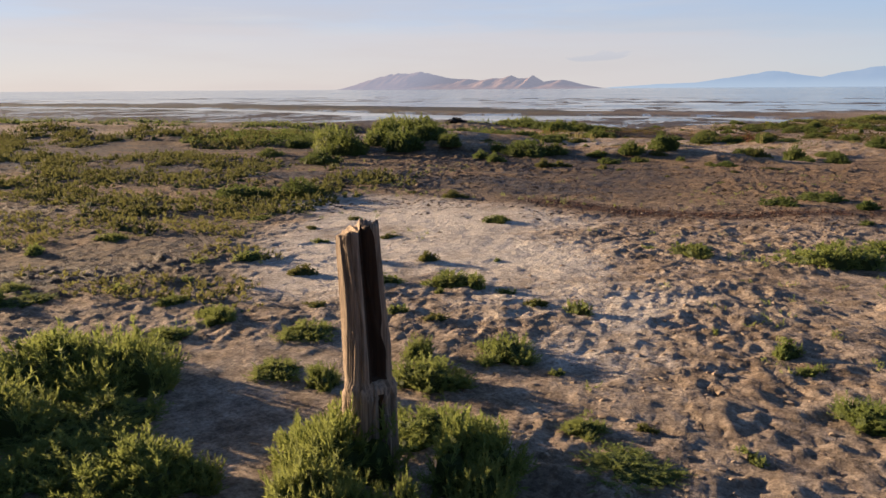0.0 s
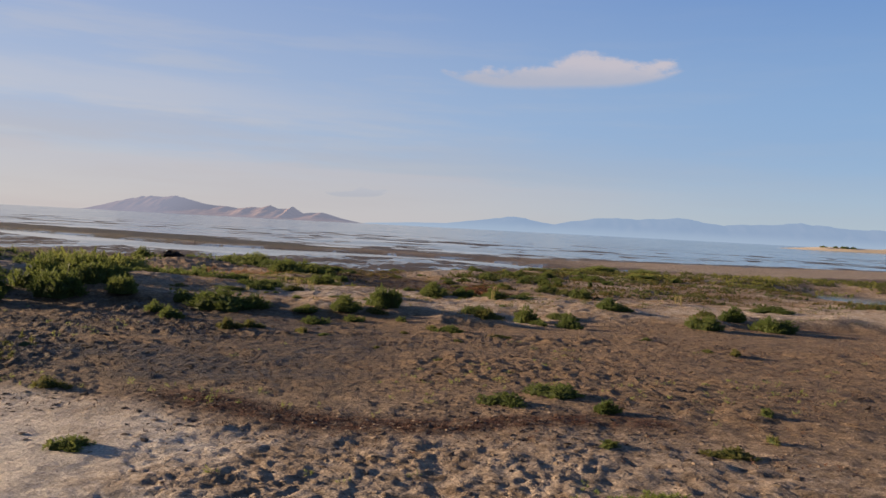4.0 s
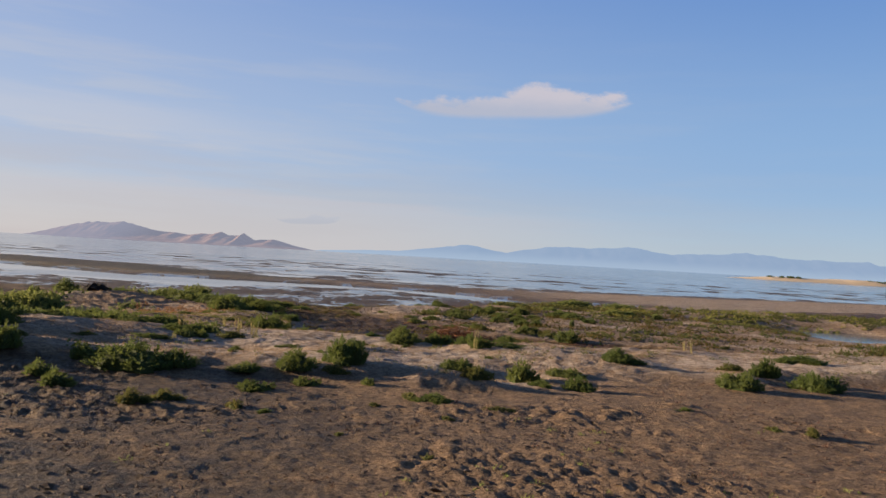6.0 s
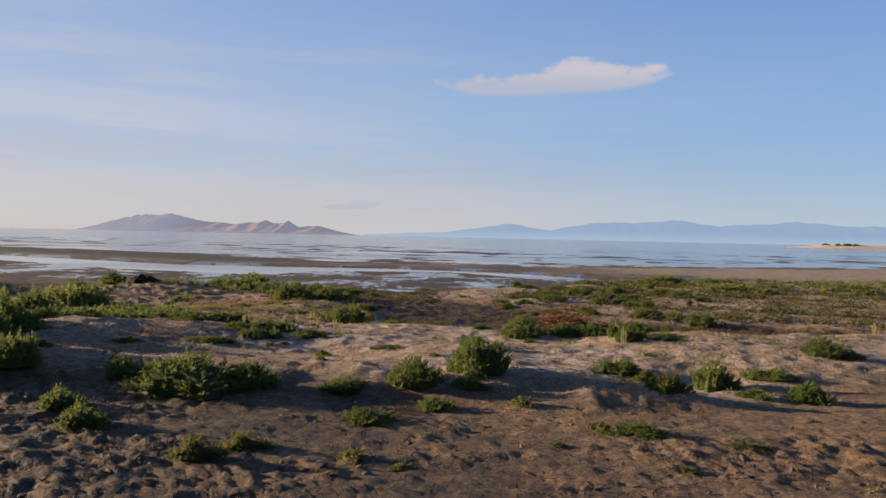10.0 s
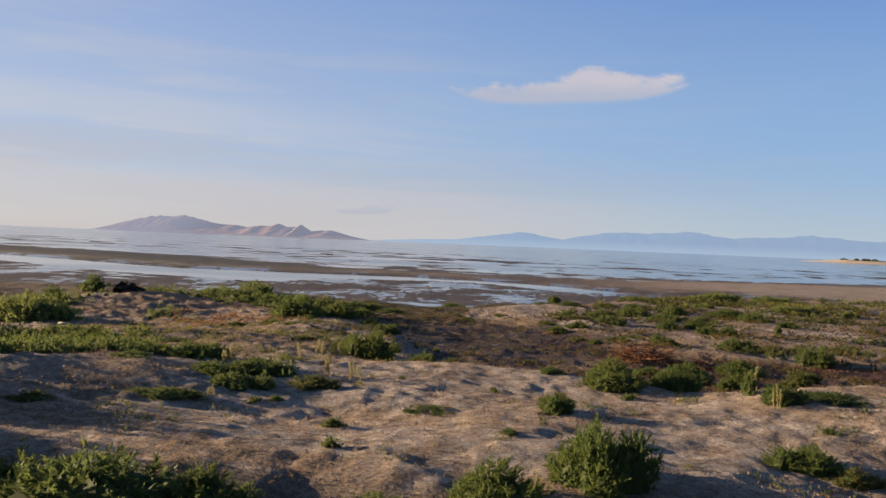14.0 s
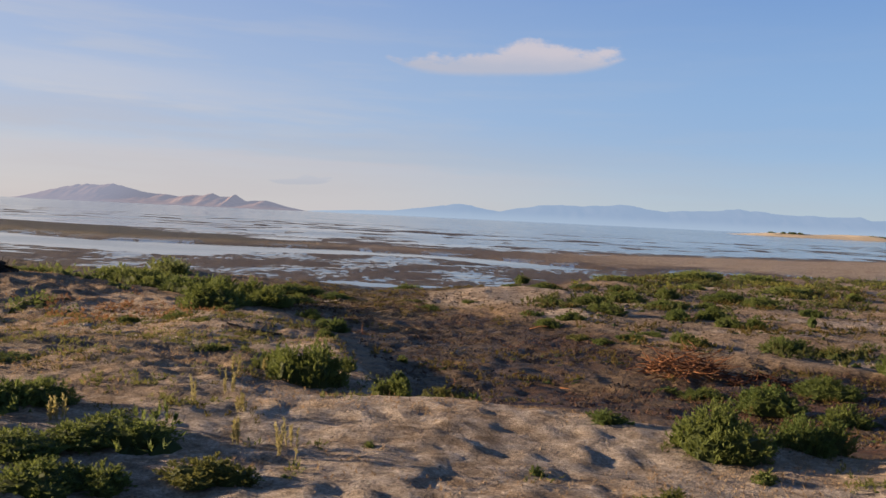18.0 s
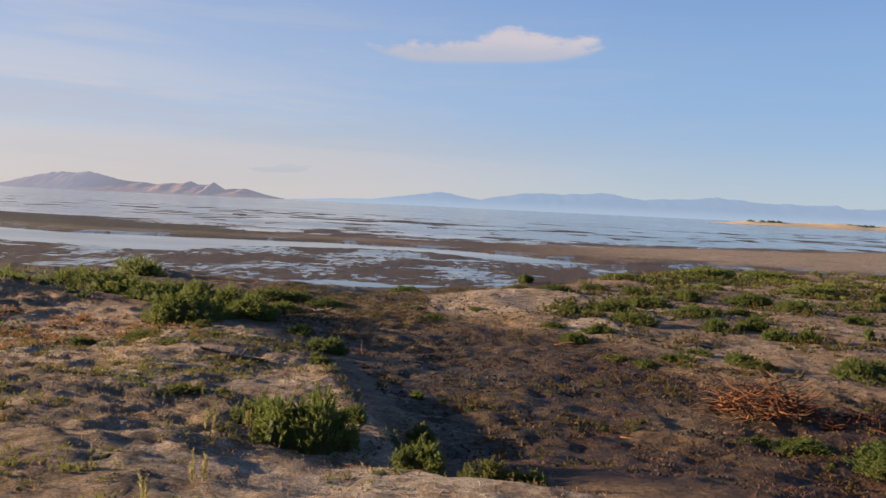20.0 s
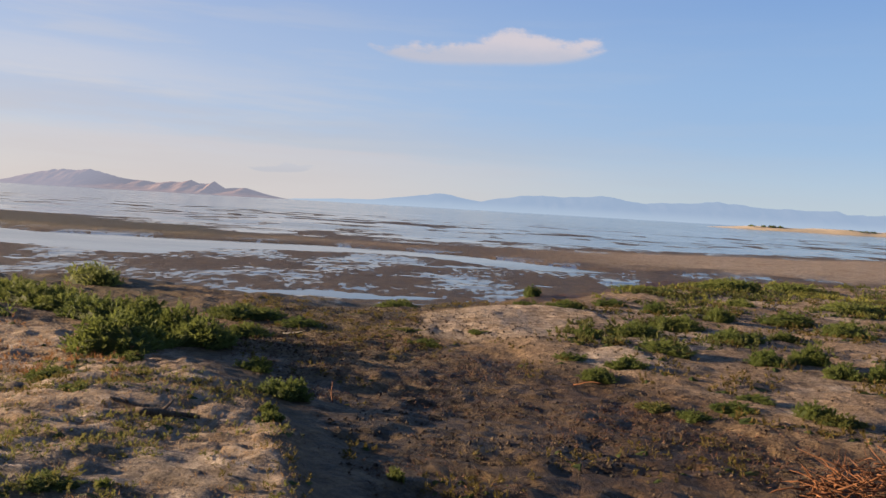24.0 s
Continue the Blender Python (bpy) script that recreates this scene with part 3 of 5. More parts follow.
def leaves_along(rng, foot, way, length, count, leaf, wide):
    """Leaf quads set round stems: foot, way (n, 3), length (n)."""
    n = len(foot)
    at = np.linspace(0.18, 1.0, count)[None, :, None]
    root = foot[:, None, :] + way[:, None, :] * length[:, None, None] * at
    aim = unit(way[:, None, :] * 0.9 + rng.normal(0, 0.5, (n, count, 3)))
    side = unit(np.cross(aim, rng.normal(0, 1, (n, count, 3))))
    size = leaf * rng.uniform(0.6, 1.25, (n, count, 1)) * (1.15 - 0.45 * at)
    half = wide * rng.uniform(0.7, 1.3, (n, count, 1))
    low = root + aim * size * 0.15
    return np.stack([low - side * half, low + side * half, root + aim * size + np.array([0, 0, 0.1]) * size], 2).reshape(-1, 3, 3)


def stems_mesh(foot, way, length, thick):
    verts, faces = [], []
    for f, w, ln in zip(foot, way, length):
        side = np.cross(w, [0.3, 0.7, 0.2])
        side = side / np.linalg.norm(side) * thick
        other = np.cross(w, side)
        b = len(verts)
        verts += [f + side, f - 0.5 * side + 0.87 * other, f - 0.5 * side - 0.87 * other, f + w * ln]
        faces += [(b, b + 1, b + 3), (b + 1, b + 2, b + 3), (b + 2, b, b + 3)]
    return verts, faces


def shrub_lobes(rng, wide, high, count):
    """Centre, radius and height of the rounded masses that make up a shrub."""
    ang = rng.uniform(0, 6.28) + np.arange(count) * 6.28 / max(count - 1, 1) + rng.normal(0, 0.3, count)
    out = rng.uniform(0.22, 0.38, count) * wide
    reach, rise = rng.uniform(0.15, 0.24, count) * wide, high * rng.uniform(0.42, 0.95, count)
    out[0], reach[0], rise[0] = 0.06 * wide, 0.29 * wide, high
    return np.stack([out * np.cos(ang), out * np.sin(ang), reach, rise], 1)


def inner_shell(rng, parts, rings=6, sides=18):
    """The leaf mass inside a shrub: one lumpy shell under its rounded masses."""
    verts, faces = [], []
    for k in range(rings + 1):
        for a in np.linspace(0, 2 * np.pi, sides, endpoint=False):
            way = np.array([np.cos(a), np.sin(a)])
            along = parts[:, :2] @ way
            gap = np.sum(parts[:, :2] ** 2, 1) - along**2
            edge = max(0.02, np.max(np.where(gap < parts[:, 2] ** 2, along + np.sqrt(np.maximum(parts[:, 2] ** 2 - gap, 0)), 0)))
            spot = way * edge * 0.88 * (1 - k / rings)
            off = np.sum((parts[:, :2] - spot) ** 2, 1) / parts[:, 2] ** 2
            z = 0.74 * np.max(parts[:, 3] * np.sqrt(np.maximum(1 - off, 0.0))) * rng.uniform(0.8, 1.1)
            verts.append((spot[0], spot[1], z if k else -0.01))
    for k in range(rings):
        for i in range(sides):
            b, c = k * sides + i, k * sides + (i + 1) % sides
            faces.append((b, c, c + sides, b + sides))
    return verts, faces


def mound_sprigs(rng, wide, high, count, lobes, tall=1.0, parts=None):
    """Feet, ways and lengths of the sprigs of a shrub of that width and height, standing out from its masses."""
    parts = shrub_lobes(rng, wide, high, lobes) if parts is None else parts
    pick = parts[rng.choice(len(parts), count, p=parts[:, 2] ** 2 / np.sum(parts[:, 2] ** 2))]
    ang, up = rng.uniform(0, 2 * np.pi, count), rng.uniform(0.02, 1, count)
    flat = np.sqrt(1 - up**2)
    depth = rng.uniform(0.72, 1.06, count)
    length = tall * np.clip(0.34 * high, 0.035, 0.12) * rng.uniform(0.6, 1.5, count)
    way = unit(np.stack([np.cos(ang) * flat, np.sin(ang) * flat, (0.36 if tall == 1.0 else 0.55) + 0.55 * up], 1) + rng.normal(0, 0.36, (count, 3)))
    tip = np.stack([pick[:, 0] + pick[:, 2] * depth * flat * np.cos(ang), pick[:, 1] + pick[:, 2] * depth * flat * np.sin(ang), pick[:, 3] * depth * up], 1)
    foot = tip - way * length[:, None] * 0.6
    foot[:, 2] = np.maximum(foot[:, 2], 0.0)
    return foot, way, length


def shrub(seed, wide, high, sprigs, per, leaf, half, mat, name, label, group, tall=1.0):
    """A low shrub: an empty at its base, its foliage and its woody stems."""
    rng = np.random.RandomState(seed)
    root = tagged(new(name), label, "shrub", group)
    root.empty_display_size = 0.1
    parts = shrub_lobes(rng, wide, high, 3 if wide < 0.3 else 5 if wide < 0.6 else 7)
    foot, way, length = mound_sprigs(rng, wide, high, sprigs, 0, tall, parts)
    leaves_object("foliage", leaves_along(rng, foot, way, length, per, leaf, half), mat, root)
    mesh_object("inner_growth", *inner_shell(rng, parts), LEAF_INNER_SHADE, root)
    inner = foot[:: max(1, sprigs // 26)] * np.array([0.25, 0.25, 0.0])
    aim = foot[:: max(1, sprigs // 26)] + np.array([0, 0, 0.02]) - inner
    stretch = np.linalg.norm(aim, axis=1)
    verts, faces = stems_mesh(inner - np.array([0, 0, 0.02]), unit(aim), stretch, 0.004)
    mesh_object("woody_base", verts, faces, STEM_MAT, root)
    return root


def bent_stick(verts, faces, p, way, length, thick, rng, sides=5, bits=4):
    """Adds one bent, tapering stick."""
    rings, here, aim = [], np.array(p, float), unit(np.array(way, float))
    for k in range(bits + 1):
        side = unit(np.cross(aim, [0.21, 0.35, 0.9]))
        other = np.cross(aim, side)
        r = thick * (1 - 0.7 * k / bits)
        ring = len(verts)
        for s in range(sides):
            a = 2 * np.pi * s / sides
            verts.append(here + r * (np.cos(a) * side + np.sin(a) * other))
        rings.append(ring)
        here = here + aim * length / bits
        aim = unit(aim + rng.normal(0, 0.13, 3))
    for a, b in zip(rings, rings[1:]):
        for s in range(sides):
            faces.append((a + s, a + (s + 1) % sides, b + (s + 1) % sides, b + s))
    faces.append(tuple(range(rings[0], rings[0] + sides))[::-1])
    faces.append(tuple(range(rings[-1], rings[-1] + sides)))


# ---- ground ----


def ground_sheet():
    cx, cy = -0.5, -9.0
    fine = np.radians(np.concatenate([np.arange(-66, -20.01, 0.22), np.arange(-20, 9.99, 0.11), np.arange(10, 52.01, 0.22)]))
    ang = np.concatenate([fine, np.radians(np.linspace(55, 291, 60))])
    rad = [0.0, 0.8, 1.6, 2.3, 2.8, 3.1]
    while rad[-1] < 4950:
        r = rad[-1]
        rad.append(r + (0.03 if r < 11.5 else 0.055 if r < 32 else 0.09 if r < 38 else r * 0.0045 if r < 90 else r * 0.014 if r < 240 else r * 0.07))
    rad = np.array(rad)
    rad[-1] = 4950
    rr, aa = np.meshgrid(rad, ang, indexing="ij")
    x, y = (cx + rr * np.sin(aa)).ravel(), (cy + rr * np.cos(aa)).ravel()
    z = height(x, y)
    nr, na = rr.shape
    me = bpy.data.meshes.new("ground")
    me.vertices.add(nr * na)
    me.vertices.foreach_set("co", np.stack([x, y, z], 1).astype(np.float32).ravel())
    i, j = np.meshgrid(np.arange(nr - 1), np.arange(na), indexing="ij")
    k = (j + 1) % na
    quad = np.stack([i * na + j, (i + 1) * na + j, (i + 1) * na + k, i * na + k], -1).reshape(-1, 4)[:, ::-1]
    me.loops.add(quad.size)
    me.loops.foreach_set("vertex_index", quad.astype(np.int32).ravel())
    me.polygons.add(len(quad))
    me.polygons.foreach_set("loop_start", np.arange(len(quad), dtype=np.int32) * 4)
    me.polygons.foreach_set("use_smooth", np.ones(len(quad), bool))
    dune, bank, beyond, mud, basin = zones(x, y)
    wob = fbm(x / 1.3, y / 1.3, 4, 61)
    plain = (1 - dune) * (1 - beyond)
    salt = plain * salt_patch(x, y)
    beach = sstep((x + 6) / 14) * sstep((y - 43 - 2 * wob) / 4) * sstep((lake_edge(x) - y) / 6)
    trampled = plain * sstep((5.2 - np.hypot((x - 1.2) / 1.25, y + 0.6)) / 2.2)
    # dune less pale on its left: the shrubs' shade put into the sand colour
    pale = np.clip(1.3 * salt + 0.42 * trampled + dune * (0.72 - 0.42 * sstep((-4.2 - x) / 1.6) * sstep((17.5 - y) / 2) - 0.35 * sstep((-8.0 - x) / 1.2) * sstep((y - 16.5) / 1.5)) + bank * (0.1 + 0.45 * sstep((fbm(x / 1.1, y / 0.8, 3, 65) - 0.05) / 0.3)) + 0.5 * beach, 0, 1)
    sandy, silt = sand_tongue(x, y) * (1 - mud), silt_flat(x, y) * basin
    strip = bar_land(x, y) * sstep((5.5 + wob - (y - lagoon_mid(x) - lagoon_half(x))) / 2.5) * sstep((-2 - x) / 5)
    pale = np.clip(mix(pale, 0.55, sandy) + 0.3 * strip, 0, 1)
    crust = plain * sstep((y - 3.4 - 0.12 * x + 0.9 * wob) / 1.6)
    left = sstep((-3.8 - x) / 1.0) * sstep((y - 13.5) / 1.5)
    crust = np.clip(crust + 0.75 * bank * sstep(wob + 0.5) + 0.8 * dune * left * sstep(fbm(x / 0.8, y / 0.5, 4, 67) * 1.8 + 0.15) + 0.9 * basin + 0.75 * plain * sstep((-2.6 - x + wob) / 1.4) * (1 - salt), 0, 1)
    pit = np.exp(-(((x + 3.3) / 2.3) ** 2 + ((y - 19.9) / 3.0) ** 2))
    wet = np.clip(basin * (0.46 + 0.5 * sstep(1.1 * fbm(x / 0.7, y / 0.5, 4, 66) + 0.15) + 1.1 * sstep(pit * 1.7 - 0.35 + 0.5 * wob)) + mud * (0.92 - 0.82 * beach - 0.5 * strip * (1 - beach)), 0, 1)
    wet = np.clip(wet + basin * 0.5 * sstep((x + 5.5) / 3) * sstep((y - 15.2) / 1) * sstep(0.6 * wob + 0.5), 0, 1)
    # mud colour laid over the plain too, stronger towards the left
    wet = np.clip(wet + (0.85 + 0.3 * sstep((6.3 - y) / 1.2)) * plain * sstep((0.2 - x + wob) / 2.6) * sstep((y - 3.1 + 0.6 * wob) / 1.6) * sstep(0.7 * fbm(x / 0.8, y / 0.5, 4, 68) + 0.8), 0, 1)
    wet = np.clip(wet + 0.85 * plain * sstep((-2.8 - x + wob) / 1.4) * (1 - salt) * sstep((2.6 - y) / 1.5) * sstep(0.8 * wob + 0.7), 0, 1)
    # some mud colour up the slope where the dune drops to the basin
    wet = np.clip(wet + 0.3 * 4 * dune * (1 - dune) * sstep((y - 15.5) / 1.5) * sstep((x + 6.0) / 0.8), 0, 1)
    wet = np.clip(wet + 0.75 * dune * sstep((-3.9 - x) / 0.8) * np.exp(-(((y - 16.7) / 1.0) ** 2)) * sstep((fbm(x / 0.7, y / 0.4, 4, 69) + 0.25) / 0.4), 0, 1)
    wet = wet * (1 - sandy) * (1 - 0.75 * silt)
    crust = crust * (1 - 0.85 * sandy)
    line = 3.75 - 0.42 * np.sin((x + 2.2) * 1.0) * np.exp(-((x / 3.0) ** 2))
    weed = 1.5 * plain * np.exp(-(((y - line + 0.12 * wob) / 0.22) ** 2)) * sstep((x + 2.6) / 0.9) * sstep((2.6 - x) / 0.8)
    weed = weed + basin * (1 - pit) * 0.75 * sstep((wob + 0.25) * 1.6) * sstep((x + 3.5) / 1.5)
    edge = np.exp(-(((y - dune_far(x) - 0.45 + 0.2 * wob) / 0.35) ** 2)) * sstep((x + 3.6) / 0.8)
    weed = weed + edge * (1 - dune) * sstep(0.8 * wob + 0.6)
    green = mud * sstep((y - 47) / 4) * sstep((-8 - x) / 10) * sstep((lake_edge(x) - y) / 5) + 0.6 * mud * sstep((30.5 - y) / 3) + 0.8 * np.exp(-(((y - shore(x) + 0.2) / 1.5) ** 2)) * sstep((-1 - x) / 2) * sstep(1.2 * wob + 0.8)
    green = green + 0.45 * silt
    weed = weed * (1 - silt) * (1 - sandy)
    rust = np.exp(-(((x + 8.0) / 1.9) ** 2 + ((y - 20.6) / 1.5) ** 2))
    straw = np.clip(0.65 * dune * sstep((fbm(x / 0.8, y / 0.6, 3, 71) + 0.9 * rust - 0.05) / 0.5) + 0.5 * basin * sstep((fbm(x / 0.5, y / 0.4, 3, 73) + 0.1) / 0.5), 0, 1)
    film = mud * sstep((y - shore(x) - 0.8) / 2.0) * sstep((lake_edge(x) + 30 - y) / 8) * (1 - 0.75 * beach) * (1 - bar_land(x, y))
    for key, cols in (("zone_a", (pale, wet, np.clip(weed, 0, 1), film)), ("zone_b", (crust, np.clip(green, 0, 1), straw, np.clip(salt, 0, 1)))):
        at = me.attributes.new(key, "FLOAT_COLOR", "POINT")
        at.data.foreach_set("color", np.stack(cols, 1).astype(np.float32).ravel())
    me.materials.append(GROUND_MAT)
    me.update(calc_edges=True)
    return tagged(new("ground", me), "pale trodden salt sand with dunes, dark wet basin and mudflats", "ground", kind="structure")


ground = ground_sheet()


def lake_sheet():
    ring = [(-4900, 14), (-500, 14), (-60, 14), (-20, 17), (-10, 17), (-8, 26), (40, 26), (500, 60), (4900, 60), (4900, 4900), (-4900, 4900)]
    me = bpy.data.meshes.new("lake_water")
    me.from_pydata([(x, y, LAKE_Z) for x, y in ring], [], [tuple(range(len(ring)))])
    me.materials.append(WATER_MAT)
    return tagged(new("lake_water", me), "shallow pale blue lake with still pools on the flats", "water", kind="structure")


lake_sheet()

# ---- distance ----


def ridge_sheet(name, label, xs, tops, y0, depth, rows, seed, mat, rough, foot=-3.0):
    """Far hills as a sheet of land: crest heights tops along xs, sloping down to both sides."""
    count = 360
    x = np.linspace(xs[0], xs[-1], count)
    crest = np.interp(x, xs, tops) * (1 + 0.16 * rough * fbm(x / 50, 0 * x, 4, seed + 2))
    across = np.linspace(-1, 1, rows)
    gx, gv = np.meshgrid(x, across, indexing="ij")
    fall = (1 - np.abs(gv) ** 1.2)
    gy = y0 + gv * depth
    spur = fbm(gx / 90 + 0.6 * fbm(gx / 200, gy / 200, 2, seed + 5), gy / 150, 5, seed)
    gz = foot + (crest[:, None] - foot) * fall * (1 + rough * spur * (0.35 + np.abs(gv)))
    gz[:, 0] = gz[:, -1] = foot
    verts = np.stack([gx, gy, gz], -1).reshape(-1, 3)
    faces = [(a * rows + b, (a + 1) * rows + b, (a + 1) * rows + b + 1, a * rows + b + 1) for a in range(count - 1) for b in range(rows - 1)]
    return tagged(mesh_object(name, verts, faces, mat, smooth=True), label, "hills", kind="structure")


# rock colours with the lake's haze put into the material as a glow
ISLAND_MAT = distance_material("hazed_island_rock", (0.32, 0.205, 0.15), (0.50, 0.345, 0.26), (0.205, 0.205, 0.252), (0.25, 0.258, 0.295), 0.62, -70.0, 10.0, (-1950.0, -1650.0))
RANGE_MAT = distance_material("hazed_far_range", (0.16, 0.18, 0.2), (0.26, 0.26, 0.27), (0.192, 0.248, 0.335), (0.228, 0.28, 0.348), 0.92, 0.0, 60.0)
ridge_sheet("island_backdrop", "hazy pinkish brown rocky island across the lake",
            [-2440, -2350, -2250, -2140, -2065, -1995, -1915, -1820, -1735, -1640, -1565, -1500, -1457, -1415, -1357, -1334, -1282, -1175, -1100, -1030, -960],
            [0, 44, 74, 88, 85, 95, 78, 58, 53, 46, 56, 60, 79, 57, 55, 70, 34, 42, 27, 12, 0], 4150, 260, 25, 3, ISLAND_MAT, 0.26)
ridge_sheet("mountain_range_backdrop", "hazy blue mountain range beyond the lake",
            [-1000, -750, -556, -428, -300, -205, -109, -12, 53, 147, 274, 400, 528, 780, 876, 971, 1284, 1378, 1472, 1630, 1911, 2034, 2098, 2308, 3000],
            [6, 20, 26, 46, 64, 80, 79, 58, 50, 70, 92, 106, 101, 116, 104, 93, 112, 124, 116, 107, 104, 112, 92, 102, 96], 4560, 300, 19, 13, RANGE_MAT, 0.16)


def cloud_card(name, label, x, y, z, wide, high, tilt, body, seed, under=(0.285, 0.285, 0.325), upper=(0.375, 0.332, 0.34)):
    """A small soft cloud far off over the range; its light is put in as emission."""
    m, n, l, out = material(name + "_vapour_glow")
    coord = object_coord(n)
    sep = n.new("ShaderNodeSeparateXYZ")
    l.new(coord, sep.inputs[0])
    u, v = calc(n, l, "DIVIDE", sep.outputs["X"], wide / 2), calc(n, l, "DIVIDE", sep.outputs["Z"], high / 2)
    move = n.new("ShaderNodeMapping")
    move.inputs["Location"].default_value = (seed * 3.7, seed * 1.3, 0)
    move.inputs["Scale"].default_value = (0.6, 1.0, 1.3)
    l.new(coord, move.inputs["Vector"])
    puff, fine = noise_node(n, l, move.outputs[0], 0.011, 6, 0.6), noise_node(n, l, move.outputs[0], 0.035, 5, 0.6)

    def hump(centre, width):
        off = calc(n, l, "DIVIDE", calc(n, l, "SUBTRACT", u, centre), width)
        return calc(n, l, "POWER", 2.718, calc(n, l, "MULTIPLY", calc(n, l, "MULTIPLY", off, off), -1.0))

    slope = calc(n, l, "MULTIPLY", u, 0.24)
    top = calc(n, l, "ADD", calc(n, l, "ADD", calc(n, l, "MULTIPLY", hump(0.22, 0.34), 0.95), calc(n, l, "MULTIPLY", hump(0.86, 0.22), 0.40)), calc(n, l, "MULTIPLY", hump(-0.42, 0.36), 0.16))
    top = calc(n, l, "ADD", calc(n, l, "ADD", calc(n, l, "SUBTRACT", top, 0.02), slope), calc(n, l, "MULTIPLY", calc(n, l, "SUBTRACT", puff, 0.5), 1.5))
    base = calc(n, l, "SUBTRACT", calc(n, l, "MULTIPLY", calc(n, l, "POWER", calc(n, l, "ABSOLUTE", u), 4.0), 0.75), 0.98)
    base = calc(n, l, "ADD", calc(n, l, "ADD", base, slope), calc(n, l, "MULTIPLY", calc(n, l, "SUBTRACT", fine, 0.5), 0.35))
    ends = calc(n, l, "ADD", calc(n, l, "SUBTRACT", 1.0, calc(n, l, "ABSOLUTE", u)), calc(n, l, "MULTIPLY", calc(n, l, "SUBTRACT", puff, 0.5), 0.8))
    inside = calc(n, l, "MINIMUM", calc(n, l, "MINIMUM", calc(n, l, "SUBTRACT", top, v), calc(n, l, "MULTIPLY", calc(n, l, "SUBTRACT", v, base), 1.4)), calc(n, l, "MULTIPLY", ends, 1.6))
    inside = calc(n, l, "ADD", inside, calc(n, l, "MULTIPLY", calc(n, l, "SUBTRACT", fine, 0.5), 0.35))
    alpha = calc(n, l, "MULTIPLY", ramp(n, l, inside, -0.10, 0.42), body)
    glow, clear, both = n.new("ShaderNodeEmission"), n.new("ShaderNodeBsdfTransparent"), n.new("ShaderNodeMixShader")
    # lighter top and greyer underside, as the light falls, put into the glow colour
    l.new(blend(n, l, ramp(n, l, calc(n, l, "ADD", v, calc(n, l, "MULTIPLY", puff, 0.6)), -0.3, 0.7), under, upper), glow.inputs["Color"])
    glow.inputs["Strength"].default_value = AIR
    l.new(alpha, both.inputs[0])
    l.new(clear.outputs[0], both.inputs[1])
    l.new(glow.outputs[0], both.inputs[2])
    l.new(both.outputs[0], out.inputs[0])
    verts = [(-wide * 0.62, 0, -high * 0.7), (wide * 0.62, 0, -high * 0.7), (wide * 0.62, 0, high * 0.8), (-wide * 0.62, 0, high * 0.8)]
    ob = tagged(mesh_object(name, verts, [(0, 1, 2, 3)], m), label, "cloud", kind="structure")
    ob.matrix_basis = pose(x, y, z, 0, tilt, 0)
    ob.visible_shadow = False


cloud_card("cloud_backdrop", "small pinkish white cloud in the blue evening sky", 48, 4000, 806, 1140, 200, 0, 0.86, 1)
cloud_card("cloud_wisp_backdrop", "faint grey-blue wisp of cloud over the island", -970, 4050, 160, 330, 60, 0, 0.28, 2, (0.20, 0.235, 0.30), (0.245, 0.27, 0.325))


def spit():
    """A low sandy point on the far shore with dark scrub on it."""
    mat = chip_material("far_sand", (0.48, 0.37, 0.25), (0.62, 0.5, 0.35))
    xs = np.linspace(151, 420, 120)
    verts, faces = [], []
    for k, x in enumerate(xs):
        y = 520 - 0.12 * (x - 158)
        top = LAKE_Z + 2.9 * sstep((x - 151) / 44) * (0.75 + 0.35 * float(vnoise(np.array(x / 9.0), np.array(3.0)))) - 0.1
        verts += [(x, y - 5, LAKE_Z - 0.3), (x, y - 2, LAKE_Z + 0.45 * (top - LAKE_Z)), (x, y + 6, top), (x, y + 40, top), (x, y + 50, LAKE_Z - 0.3)]
        if k:
            for s in range(4):
                faces.append((5 * k - 5 + s, 5 * k + s, 5 * k + s + 1, 5 * k - 4 + s))
    tagged(mesh_object("sand_spit", verts, faces, mat, smooth=True), "low sandy point with scrub on the far shore", "spit", kind="structure")


spit()

# ---- the old post ----


